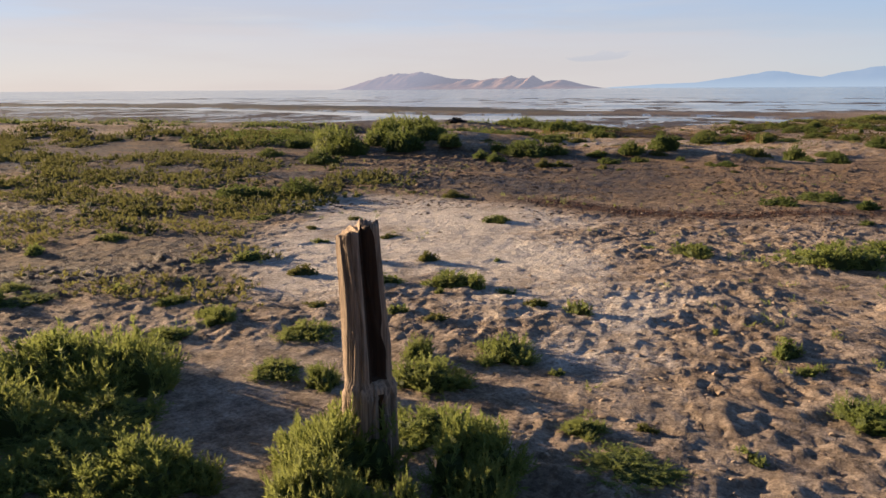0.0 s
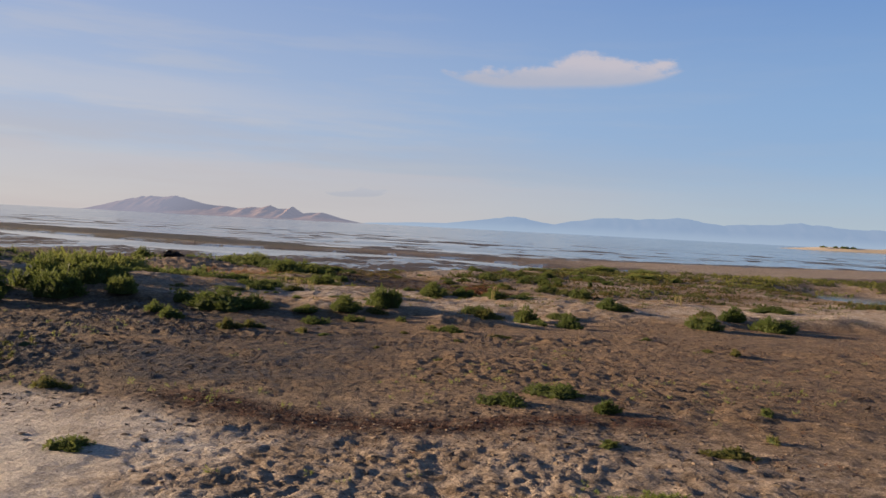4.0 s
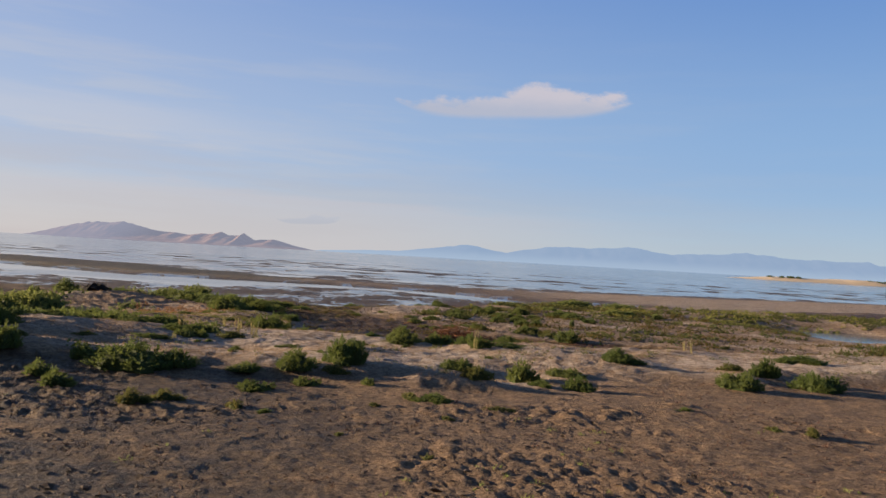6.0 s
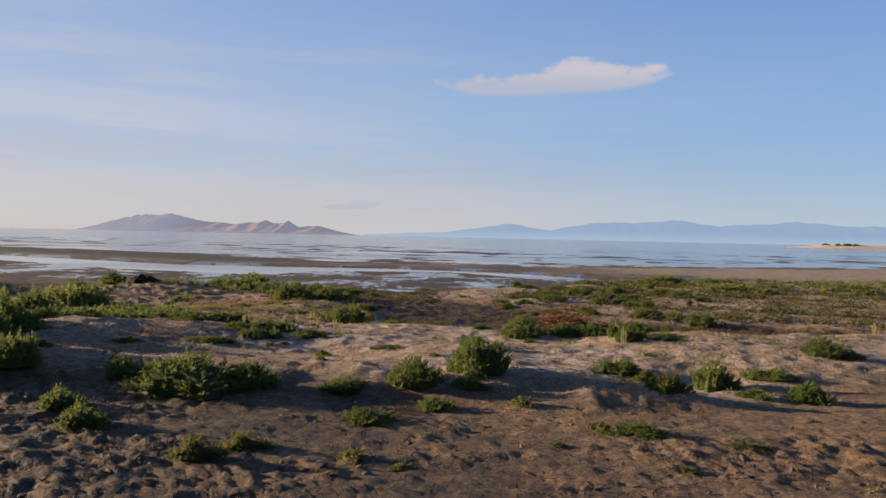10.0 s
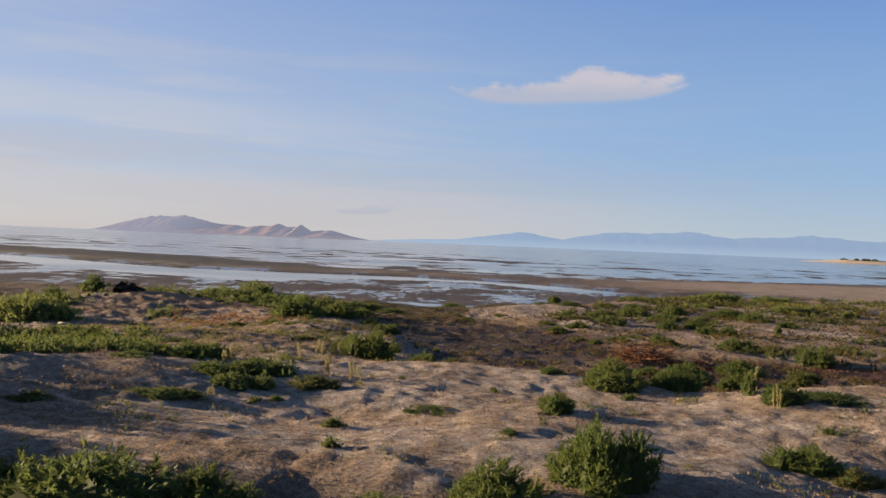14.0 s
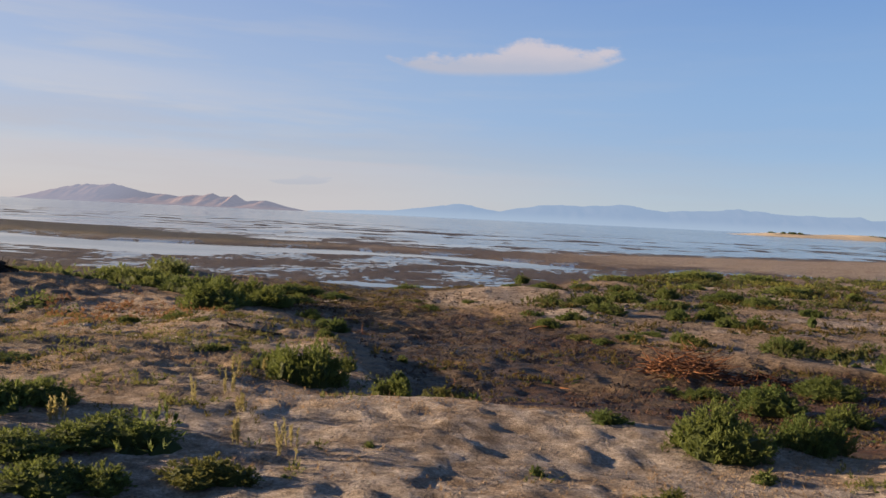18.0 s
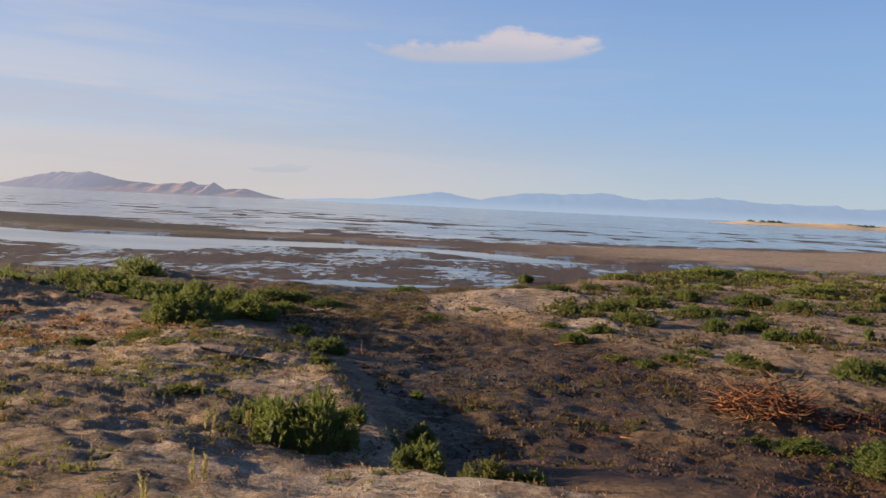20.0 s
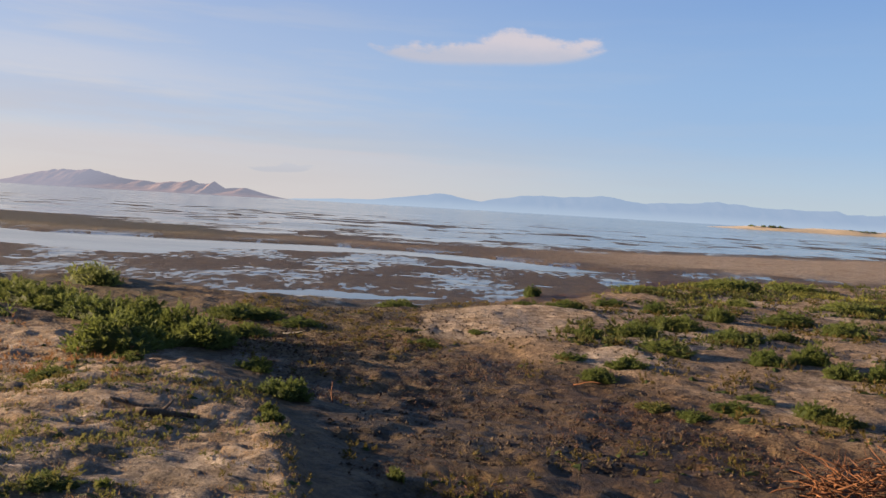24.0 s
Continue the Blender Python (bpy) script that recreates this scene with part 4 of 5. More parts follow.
def old_post():
    root = tagged(new("fence_post"), "old weathered wooden post, split and splintered, standing in sand", "post")
    rng = np.random.RandomState(4)
    sides, levels = 160, 80
    grooves = rng.uniform(0, 6.28, 34)
    depth = rng.uniform(0.004, 0.013, 34)
    ragged = 0.014 * np.interp(np.arange(sides), np.arange(0, sides + 1, 4), np.r_[(t := rng.uniform(-1, 1, sides // 4)), t[0]])
    verts, faces = [], []
    for k in range(levels + 1):
        v = k / levels
        for s in range(sides):
            a = 2 * np.pi * s / sides
            twist = a + 0.25 * np.sin(2.2 * v + 0.5)
            rx, ry = 0.096 - 0.024 * v, 0.086 - 0.02 * v
            if v < 0.45:                                   # thicker foot below an old notch
                rx, ry = rx + 0.008, ry + 0.006
            cut = 0.0
            for g, d in zip(grooves, depth):
                off = (twist - g + 0.15 * np.sin(9 * v + g) + np.pi) % (2 * np.pi) - np.pi
                cut += d * np.exp(-((off / 0.036) ** 2)) * (0.5 + 0.5 * np.sin(5 * v + 3 * g) ** 2)
            hollow = (a - 5.62 + np.pi) % (2 * np.pi) - np.pi   # hollowed side, towards +x
            cut += 0.060 * np.exp(-((hollow / 0.50) ** 4)) * sstep((v - 0.47) / 0.04)
            cut += 0.03 * np.exp(-((hollow + 0.1) / 0.16) ** 2) * sstep((0.45 - v) / 0.03)
            cut -= 0.016 * np.exp(-(((v - 0.455 - 0.012 * np.sin(2 * a)) / 0.02) ** 2)) * (0.4 + 0.6 * np.sin(3 * a + 1))   # knotted step
            cut += 0.010 * np.exp(-(((v - 0.49) / 0.018) ** 2)) * (0.6 + 0.4 * np.sin(2 * a + 3))
            cut -= 0.009 * np.exp(-(((v - 0.60 - 0.03 * np.sin(2 * a)) / 0.035) ** 2) - ((np.sin(a / 2 + 0.35)) / 0.5) ** 2)
            r = 1 - cut / 0.085
            z = v * 1.02 + (ragged[s] - 0.045 * max(0.0, -np.cos(a)) ** 1.5 + 0.012 * np.cos(a - 1.2)) * sstep((v - 0.8) / 0.2)
            verts.append((rx * r * np.cos(a) - 0.018 * v + 0.010 * np.sin(4 * v), ry * r * np.sin(a), z - 0.12 + 0.12 * v))
    for k in range(levels):
        for s in range(sides):
            b, c = k * sides + s, k * sides + (s + 1) % sides
            faces.append((b, c, c + sides, b + sides))
    top = len(verts)
    verts.append((-0.018, 0, 0.99))
    for s in range(sides):
        faces.append((levels * sides + s, levels * sides + (s + 1) % sides, top))
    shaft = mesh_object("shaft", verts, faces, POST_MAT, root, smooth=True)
    shaft.data.materials.append(POST_DARK)                 # darker wood colour on the faces of the hollow and the slit
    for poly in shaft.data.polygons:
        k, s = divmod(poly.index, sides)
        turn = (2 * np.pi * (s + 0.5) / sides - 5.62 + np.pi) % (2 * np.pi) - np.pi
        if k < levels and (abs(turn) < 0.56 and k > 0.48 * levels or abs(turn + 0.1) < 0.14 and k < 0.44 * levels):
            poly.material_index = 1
    # splinters that stand off the foot and the head
    for name, x, y, _, ln, wd, mat in (("splinter", 0.085, -0.05, -2, 0.36, 0.026, POST_MAT), ("splinter", -0.075, -0.045, 2, 0.33, 0.014, POST_MAT),
                                          ("splinter", -0.03, -0.075, 3, 0.62, 0.010, POST_MAT)):
        v, f = [], []
        for k in range(13):
            u = k / 12
            w = wd * (1 - 0.55 * u**2) * (1 + 0.16 * np.sin(7 * u + ln * 9))
            for s in range(8):
                a = 2 * np.pi * s / 8
                v.append((x + w * np.cos(a) + 0.006 * np.sin(9 * u) - 0.035 * u * ln * (1 if x > 0 else -0.6), y + 0.7 * w * np.sin(a) + 0.03 * u * ln, u * ln - 0.05))
        for k in range(12):
            for s in range(8):
                b, c = 8 * k + s, 8 * k + (s + 1) % 8
                f.append((b, c, c + 8, b + 8))
        f.append(tuple(range(96, 104)))
        mesh_object(name, v, f, mat, root, smooth=True)
    root.matrix_basis = pose(-0.417, -3.326, ground_z(-0.42, -3.33) - 0.05, 0, 0, 12) @ Matrix.Diagonal((1.06, 1.06, 0.955, 1))


old_post()

# ---- shrubs ----
SHRUBS = []  # x, y, width, height
# round the post
SHRUBS += [
    (-1.51, -3.93, 0.43, 0.11), (-2.45, -3.85, 0.81, 0.3), (-1.48, -3.82, 0.47, 0.15), (-1.12, -3.78, 0.55, 0.18),
    (-1.18, -3.75, 0.69, 0.15), (-0.4, -3.74, 0.49, 0.26), (-0.24, -3.72, 0.31, 0.22), (-2, -3.7, 0.68, 0.28),
    (-0.94, -3.69, 0.29, 0.15), (-0.12, -3.62, 0.26, 0.2), (-0.52, -3.62, 0.29, 0.15), (-1.7, -3.56, 0.78, 0.088),
    (-1.65, -3.46, 0.62, 0.14), (-0.46, -3.46, 0.53, 0.29), (-0.58, -3.45, 0.41, 0.22), (0.07, -3.45, 0.31, 0.2),
    (-0.4, -3.42, 0.41, 0.067), (-0.01, -3.3, 0.35, 0.045), (-2.95, -3.3, 0.81, 0.33), (-0.05, -3.25, 0.51, 0.24),
    (-2.3, -3.14, 0.82, 0.21), (-2.17, -3.1, 0.85, 0.29), (-1.85, -3.1, 0.61, 0.3), (-0.1, -3.02, 0.24, 0.15),
]
# round the post
SHRUBS += [
    (0.47, -3.01, 0.51, 0.045), (-0.31, -3, 0.47, 0.13), (-0.12, -2.99, 0.22, 0.088), (-0.11, -2.87, 0.11, 0.045),
    (0.25, -2.72, 0.24, 0.067), (0.87, -2.72, 0.16, 0.045), (-1.03, -2.71, 0.25, 0.13), (-1.3, -2.68, 0.41, 0.078),
    (-2.12, -2.62, 0.32, 0.045), (0.48, -2.62, 0.11, 0.045), (-0.58, -2.46, 0.5, 0.15), (-2.24, -2.39, 0.34, 0.067),
    (1.3, -2.18, 0.41, 0.11), (-3.65, -2.17, 0.5, 0.045), (-0.78, -2.14, 0.24, 0.11), (-0.05, -2.12, 0.13, 0.045),
    (-1.5, -2.1, 0.46, 0.096), (-3.99, -2.03, 0.28, 0.056), (-0.38, -1.98, 0.43, 0.13), (-2.28, -1.93, 0.34, 0.078),
    (-2.72, -1.81, 0.26, 0.056), (1.08, -1.64, 0.19, 0.056), (-0.94, -1.58, 0.2, 0.045), (-1.25, -1.52, 0.17, 0.078),
]
# round the post
SHRUBS += [
    (-1.83, -1.51, 0.3, 0.045),
]
# on the salt sand
SHRUBS += [
    (0.96, -1.43, 0.23, 0.096), (-3.08, -1.31, 0.19, 0.04), (0.59, -1.16, 0.1, 0.03), (-0.22, -1.06, 0.2, 0.088),
    (-0.52, -1.01, 0.22, 0.056), (-1.21, -0.94, 0.1, 0.045), (-1.74, -0.82, 0.46, 0.078), (-2.39, -0.8, 0.32, 0.088),
    (-3.38, -0.79, 0.22, 0.05), (-0.8, -0.76, 0.16, 0.045), (-1.02, -0.75, 0.12, 0.13), (-1.25, -0.67, 0.53, 0.11),
    (-3.09, -0.6, 0.32, 0.08), (-2.17, -0.2, 0.2, 0.088), (1.73, -0.07, 0.35, 0.056), (-1.73, -0.01, 0.24, 0.096),
    (-1.23, 0.24, 0.12, 0.04), (-3.01, 0.37, 0.24, 0.045), (-2.53, 0.85, 0.3, 0.045), (-3.46, 0.94, 0.22, 0.045),
    (0.19, 1.02, 0.49, 0.11), (1.22, 1.05, 0.88, 0.22), (-0.19, 1.16, 0.18, 0.045), (-4.36, 1.34, 0.53, 0.056),
]
# on the salt sand
SHRUBS += [
    (-3.44, 1.72, 0.29, 0.045), (1.8, 1.85, 0.77, 0.12), (-1.92, 2.12, 0.35, 0.088),
]
# sand before the dune
SHRUBS += [
    (-5.75, 2.75, 0.97, 0.18), (-5.04, 3.05, 1.07, 0.26), (1.59, 3.23, 0.29, 0.045), (2.48, 3.27, 0.45, 0.078),
    (-3.09, 3.65, 0.42, 0.11), (2.88, 3.72, 0.17, 0.07), (-3.76, 3.85, 0.29, 0.04), (1.69, 4.35, 0.34, 0.12),
    (0.77, 4.39, 0.58, 0.12), (3.09, 4.67, 0.25, 0.08), (1.22, 4.85, 0.69, 0.12), (-0.09, 6.44, 0.19, 0.045),
    (-0.93, 7, 0.17, 0.03), (-7.26, 7.01, 1.12, 0.26), (-3.1, 7.61, 0.41, 0.15), (-1.8, 7.74, 0.25, 0.045),
    (-2.14, 7.82, 0.32, 0.096), (-2.92, 7.96, 0.41, 0.13), (-0.04, 8, 0.25, 0.045), (-9.12, 8.01, 0.78, 0.17),
    (-4.23, 8.25, 0.54, 0.21),
]
# front of the dune
SHRUBS += [
    (3.67, 8.38, 0.25, 0.096), (-0.85, 8.43, 0.26, 0.045), (3.35, 8.55, 0.26, 0.067), (0.51, 8.63, 0.42, 0.045),
    (-4.69, 8.73, 0.57, 0.21), (-0.24, 8.87, 0.61, 0.11), (-0.5, 8.91, 0.3, 0.088), (-2.29, 8.93, 0.58, 0.13),
    (2.61, 9.38, 0.29, 0.05), (-7.82, 9.48, 0.66, 0.24), (-1.83, 9.5, 0.45, 0.12), (-3.99, 9.54, 1.5, 0.33),
    (-1.08, 9.65, 0.31, 0.096), (-5.78, 9.7, 0.62, 0.32), (-3.52, 9.74, 0.68, 0.22), (-4.72, 9.77, 0.58, 0.21),
    (-2.72, 9.93, 0.65, 0.12), (-1.59, 10, 0.41, 0.12), (-2.09, 10.06, 0.76, 0.26), (0.18, 10.26, 0.47, 0.19),
    (-10.01, 10.34, 0.9, 0.24), (-1.55, 10.44, 0.74, 0.37), (-6, 10.46, 0.28, 0.08),
]
# dune top
SHRUBS += [
    (1.04, 10.63, 0.42, 0.11), (1.55, 10.64, 0.63, 0.21), (-3.17, 10.8, 0.2, 0.078), (-6.79, 11.28, 0.77, 0.24),
    (0.82, 11.29, 0.58, 0.32), (-5.57, 11.34, 0.46, 0.067), (3.86, 11.47, 0.8, 0.25), (-2.12, 11.59, 0.25, 0.045),
    (1.46, 11.63, 0.72, 0.13), (0.18, 11.64, 0.49, 0.13), (-3.39, 11.7, 0.24, 0.088), (-0.1, 11.8, 0.66, 0.17),
    (-4.95, 11.99, 0.68, 0.078), (-4.78, 12.15, 0.43, 0.064), (5.17, 12.17, 1.05, 0.29), (-7.28, 12.22, 0.85, 0.19),
    (-4.26, 12.33, 0.26, 0.045), (-6.68, 12.37, 0.58, 0.11), (-4.08, 12.4, 0.2, 0.045), (-2.78, 12.43, 0.58, 0.045),
    (-1.8, 12.56, 0.42, 0.17), (0.33, 12.6, 0.25, 0.05), (2.61, 12.69, 0.45, 0.11), (-4.6, 12.71, 0.62, 0.13),
]
# dune top
SHRUBS += [
    (4.6, 12.72, 0.72, 0.29), (2.34, 12.73, 0.72, 0.22), (-4.37, 12.79, 0.43, 0.13), (4.15, 12.97, 0.46, 0.15),
    (-3.91, 12.99, 0.53, 0.11), (-4.96, 13.06, 0.81, 0.13), (-1.76, 13.06, 0.35, 0.096), (-5.76, 13.1, 0.56, 0.077),
    (-6.68, 13.18, 1.11, 0.11), (0.18, 13.39, 0.55, 0.2),
]
# far side of the dune
SHRUBS += [
    (-4.65, 13.44, 0.85, 0.13), (-2.35, 13.51, 0.13, 0.06), (0.68, 13.54, 0.92, 0.078), (-1.12, 13.69, 0.26, 0.067),
    (-3.28, 13.72, 0.13, 0.04), (0.01, 13.84, 0.26, 0.22), (-5.6, 13.9, 0.61, 0.18), (-5.36, 14.04, 0.61, 0.17),
    (-1.21, 14.18, 0.89, 0.31), (-0.61, 14.41, 0.72, 0.26), (5.79, 14.47, 1.26, 0.15),
    (-1.83, 14.6, 0.41, 0.096),
    (-7.54, 15.44, 0.86, 0.19), (-6.66, 15.78, 0.85, 0.056),
    (1.07, 16.07, 0.42, 0.31), (0.38, 16.19, 0.57, 0.21), (-8.47, 16.24, 0.74, 0.17), (-4.67, 16.5, 0.25, 0.078),
]
# far side of the dune
SHRUBS += [
    (-0.1, 16.52, 0.89, 0.26), (-3.94, 16.61, 0.35, 0.13), (-3.46, 16.61, 0.31, 0.16), (1.44, 16.86, 0.46, 0.17),
    (-5.27, 16.94, 0.47, 0.06), (-4.99, 16.98, 0.22, 0.07),
]
# round the basin
SHRUBS += [
    (-0.54, 17.04, 0.63, 0.11), (-0.86, 17.14, 0.43, 0.078), (0.71, 17.3, 0.96, 0.2), (-3.54, 18, 0.22, 0.078),
    (2.09, 18.59, 0.74, 0.3), (-4.59, 18.79, 0.29, 0.096), (-6.19, 19.12, 0.43, 0.074), (-4.67, 19.17, 0.24, 0.088),
    (-11.01, 19.23, 1.9, 0.55), (-7.26, 19.37, 0.45, 0.086), (1.66, 19.55, 0.53, 0.17), (-6.72, 19.77, 0.7, 0.13),
    (0.1, 19.8, 0.5, 0.13), (-4.69, 19.83, 0.63, 0.19), (1.22, 19.84, 0.81, 0.22), (-1.08, 20, 0.43, 0.095),
    (-0.05, 20.01, 0.51, 0.18), (-0.66, 20.24, 0.59, 0.1), (-1.36, 20.26, 0.47, 0.095), (-6.36, 20.5, 0.43, 0.11),
    (-0.32, 20.62, 0.5, 0.082), (-6.69, 21.06, 1.5, 0.46), (-1.7, 21.39, 0.62, 0.15), (-1.32, 21.86, 0.58, 0.15),
]
# bank
SHRUBS += [
    (1.54, 22.05, 0.44, 0.24), (-1.92, 22.13, 0.52, 0.1), (1.18, 22.17, 0.59, 0.2), (-6.49, 22.24, 1, 0.43),
    (2.55, 22.39, 0.3, 0.19), (-14.79, 22.46, 1.03, 0.55), (0.51, 22.6, 0.7, 0.21), (1.06, 22.79, 0.71, 0.24),
    (-0.65, 22.84, 1.03, 0.17), (-7.77, 22.94, 1.31, 0.37), (-3.65, 23.08, 0.58, 0.11), (-9.01, 23.67, 1.41, 0.34),
    (-1.49, 23.84, 0.58, 0.18), (-2.97, 23.86, 0.39, 0.068), (-3.99, 24.02, 0.54, 0.067), (-11.36, 24.03, 1.26, 0.21),
    (3.24, 24.2, 0.59, 0.18), (0.65, 24.28, 1, 0.2), (-6.34, 24.32, 1.49, 0.2), (-0.75, 24.35, 1.1, 0.22),
    (-14.14, 24.45, 1.31, 0.47), (1.55, 24.92, 0.63, 0.15), (0.1, 25.18, 1.08, 0.26), (-10.33, 25.25, 0.82, 0.23),
]
# bank
SHRUBS += [
    (2.93, 25.8, 1.23, 0.26), (-14.02, 26.08, 1.19, 0.45), (-1.43, 26.8, 1.01, 0.16), (-4.46, 26.85, 0.8, 0.18),
    (1.22, 26.89, 0.67, 0.27), (-2.11, 26.93, 0.57, 0.082),
]
# far bank
SHRUBS += [
    (-10, 27.26, 1.43, 0.41), (0.27, 27.4, 0.76, 0.23), (2.58, 27.41, 1.5, 0.24), (-4.37, 28.24, 0.94, 0.21),
    (-0.37, 28.42, 0.87, 0.14), (6.21, 29.2, 0.56, 0.2), (2.41, 29.31, 0.79, 0.16), (-1.77, 29.86, 0.54, 0.27),
    (4.84, 29.91, 1.75, 0.24), (1.12, 31.72, 1.8, 0.14), (3.54, 33.75, 2.09, 0.32), (5.56, 35.03, 1.67, 0.27),
]
# thick growth on the sunward side of the dune
SHRUBS += [
    (-6.7, 9.4, 1.1, 0.5), (-7.5, 10.2, 1.3, 0.62), (-7.2, 11.1, 1.2, 0.58), (-8.2, 11.7, 1.3, 0.66),
    (-8.3, 12.5, 1.2, 0.6), (-9.1, 13.1, 1.3, 0.66), (-9.2, 14.0, 1.2, 0.6), (-9.9, 14.7, 1.3, 0.6),
    (-9.6, 15.7, 1.2, 0.5), (-7.6, 8.6, 1.2, 0.55), (-9, 10.8, 1.3, 0.66), (-8.6, 9.5, 1.3, 0.6),
    (-6.6, 10.3, 0.9, 0.42),
]
# behind the dune's crest
SHRUBS += [
    (-4.15, 16.05, 0.85, 0.4), (-4.5, 16.3, 0.5, 0.26), (-3.38, 15.75, 0.45, 0.22), (-2.95, 15.45, 0.4, 0.16),
    (-2.72, 15.42, 0.3, 0.13), (-3.45, 16.4, 0.3, 0.12),
]
# the thick clump at the far end of the dune
SHRUBS += [
    (-6.1, 21.75, 1.2, 0.34), (-5.85, 22.8, 0.95, 0.2), (-7.3, 23.2, 1.25, 0.34), (-8.5, 23.5, 1.2, 0.3),
    (-7.05, 22.3, 0.95, 0.38), (-1.62, 10.75, 0.7, 0.24), (-5.5, 24.0, 1.0, 0.15), (-9.6, 24.3, 1.2, 0.36), (-5.2, 20.75, 0.5, 0.16),
]
# feathery tufts on the dull sand beside the post
SHRUBS += [
    (-6.75, -1.41, 0.45, 0.16), (-3.84, -2.35, 0.32, 0.13), (-3.67, -3.06, 0.3, 0.12), (-5.0, -1.0, 0.3, 0.1),
    (-2.18, -2.03, 0.28, 0.1), (-4.87, -0.28, 0.35, 0.08), (-5.12, -1.95, 0.3, 0.1), (-3.3, -1.7, 0.2, 0.06),
]

SIZES = (  # widest, width, height, sprigs, leaves a sprig, leaf length, half width
    (0.20, 0.16, 0.07, 45, 10, 0.026, 0.0042), (0.34, 0.27, 0.12, 100, 11, 0.032, 0.0052),
    (0.60, 0.46, 0.20, 210, 12, 0.040, 0.0064), (9.0, 0.90, 0.32, 470, 12, 0.052, 0.0082))
FEATHERY = (0, 0.46, 0.20, 230, 34, 0.036, 0.0032)
SHRUB_LABELS = ("small tuft of feathery green saltbush on pale sand", "low feathery green saltbush growing in the sand",
                "rounded leafy green saltbush on the sand", "broad dense green saltbush mound on the dune")
shrub_protos = {}


def place_shrub(x, y, wide, high, rng):
    size = next(n for n, s in enumerate(SIZES) if wide <= s[0])
    yellow = y < -2.9 or y < 2.5 and rng.random_sample() < 0.75 or y > 30 or (y > 27 or x < -8) and rng.random_sample() < 0.5
    olive = not yellow and wide < 0.55 and rng.random_sample() < (0.75 if y < 9.2 else 0.25)
    near = y < -1.6 and wide > 0.2
    key = (9 if near else size, bool(yellow or near), bool(olive), rng.randint(3))
    _, w0, h0, sprigs, per, leaf, half = FEATHERY if near else SIZES[size]
    label = SHRUB_LABELS[size].replace("green", "yellow-green" if yellow else "olive" if olive else "green")
    if near:
        label = "bright yellow-green feathery saltbush with upright sprigs, on trodden sand"
        size = min(size, 1)
    m = pose(x, y, ground_z(x, y) - 0.012, 0, 0, rng.uniform(0, 360) if size < 2 else rng.choice([0, 180]) + rng.uniform(-14, 14)) @ Matrix.Diagonal((0.86 * wide / w0, 0.86 * wide / w0 * (rng.uniform(0.75, 1.0) if size < 2 else rng.uniform(0.6, 0.8)), max(high, 0.04) / h0 * 0.88, 1))
    if key not in shrub_protos:
        ob = shrub(100 + size * 10 + key[3] + 5 * key[1] + 17 * key[2], w0, h0, sprigs, per, leaf, half, LEAF_YELLOW if yellow or near else LEAF_FAR if olive else LEAF_GREEN, "saltbush", label, "saltbushes on the sand", 1.7 if near else 1.0)
        shrub_protos[key] = ob
        ob.matrix_basis = m
        return ob
    proto = shrub_protos[key]
    kept = proto.matrix_basis.copy()
    proto.matrix_basis = Matrix.Identity(4)
    ob = copy_thing(proto, m)
    proto.matrix_basis = kept
    return ob


shrub_rng = np.random.RandomState(5)
for sx, sy, sw, sh in SHRUBS:
    if open_lane(sx, sy):
        continue
    place_shrub(sx, sy, sw, sh, shrub_rng)


def carpet(name, label, spots, wide, high, per_spot, mat, seed, leaf=0.055, half=0.009):
    """Low growth that nobody could count: many small clumps in one mesh."""
    rng = np.random.RandomState(seed)
    out, inner = [], []
    xy = np.array(spots)
    for x, y, z in zip(xy[:, 0], xy[:, 1], height(xy[:, 0], xy[:, 1])):
        w, h = wide * rng.uniform(0.5, 1.5), high * rng.uniform(0.6, 1.4)
        here = np.array([x, y, z - 0.01])
        foot, way, length = mound_sprigs(rng, w, h, per_spot, 3)
        out.append(leaves_along(rng, foot + here, way, length, 7, leaf, half))
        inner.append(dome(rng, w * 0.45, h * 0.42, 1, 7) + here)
    return tagged(leaves_object(name, np.concatenate(out), mat, None, np.concatenate(inner), LEAF_INNER_SHADE), label, "low plants", kind="stuff")


def scatter(count, x0, x1, y0, y1, keep, seed):
    rng = np.random.RandomState(seed)
    x, y = rng.uniform(x0, x1, count), rng.uniform(y0, y1, count)
    ok = keep(x, y) & ~open_lane(x, y)
    return list(zip(x[ok], y[ok]))


def on_bank(x, y):
    dune, bank, beyond, mud, basin = zones(x, y)
    return (bank > 0.75) & (np.hypot((x - 13.6) / 3.6, (y - 31) / 2.8) > 1) & (fbm(x / 1.5, y / 1.2, 3, 81) + 0.5 * sstep((y - 29) / 4) > 0.2) & (sand_tongue(x, y) < 0.4)


def on_left(x, y):
    band = np.abs(y - (3.0 - 0.33 * (x + 5.5))) < 2.3 + 0.08 * np.abs(x)
    return band & (fbm(x / 1.3, y / 0.9, 3, 83) > 0.0) & (x < -4.2)


def on_flat(x, y):
    return (zones(x, y)[0] < 0.3) & (salt_patch(x, y) < 0.5) & (fbm(x / 0.9, y / 0.6, 3, 89) > 0.12) & (x < -2.4 - 0.25 * y)


def on_ridge(x, y):
    return (np.abs(y - dune_near(x) - 1.2) < 1.5) & (fbm(x / 1.6, y / 1.3, 3, 87) > -0.1)


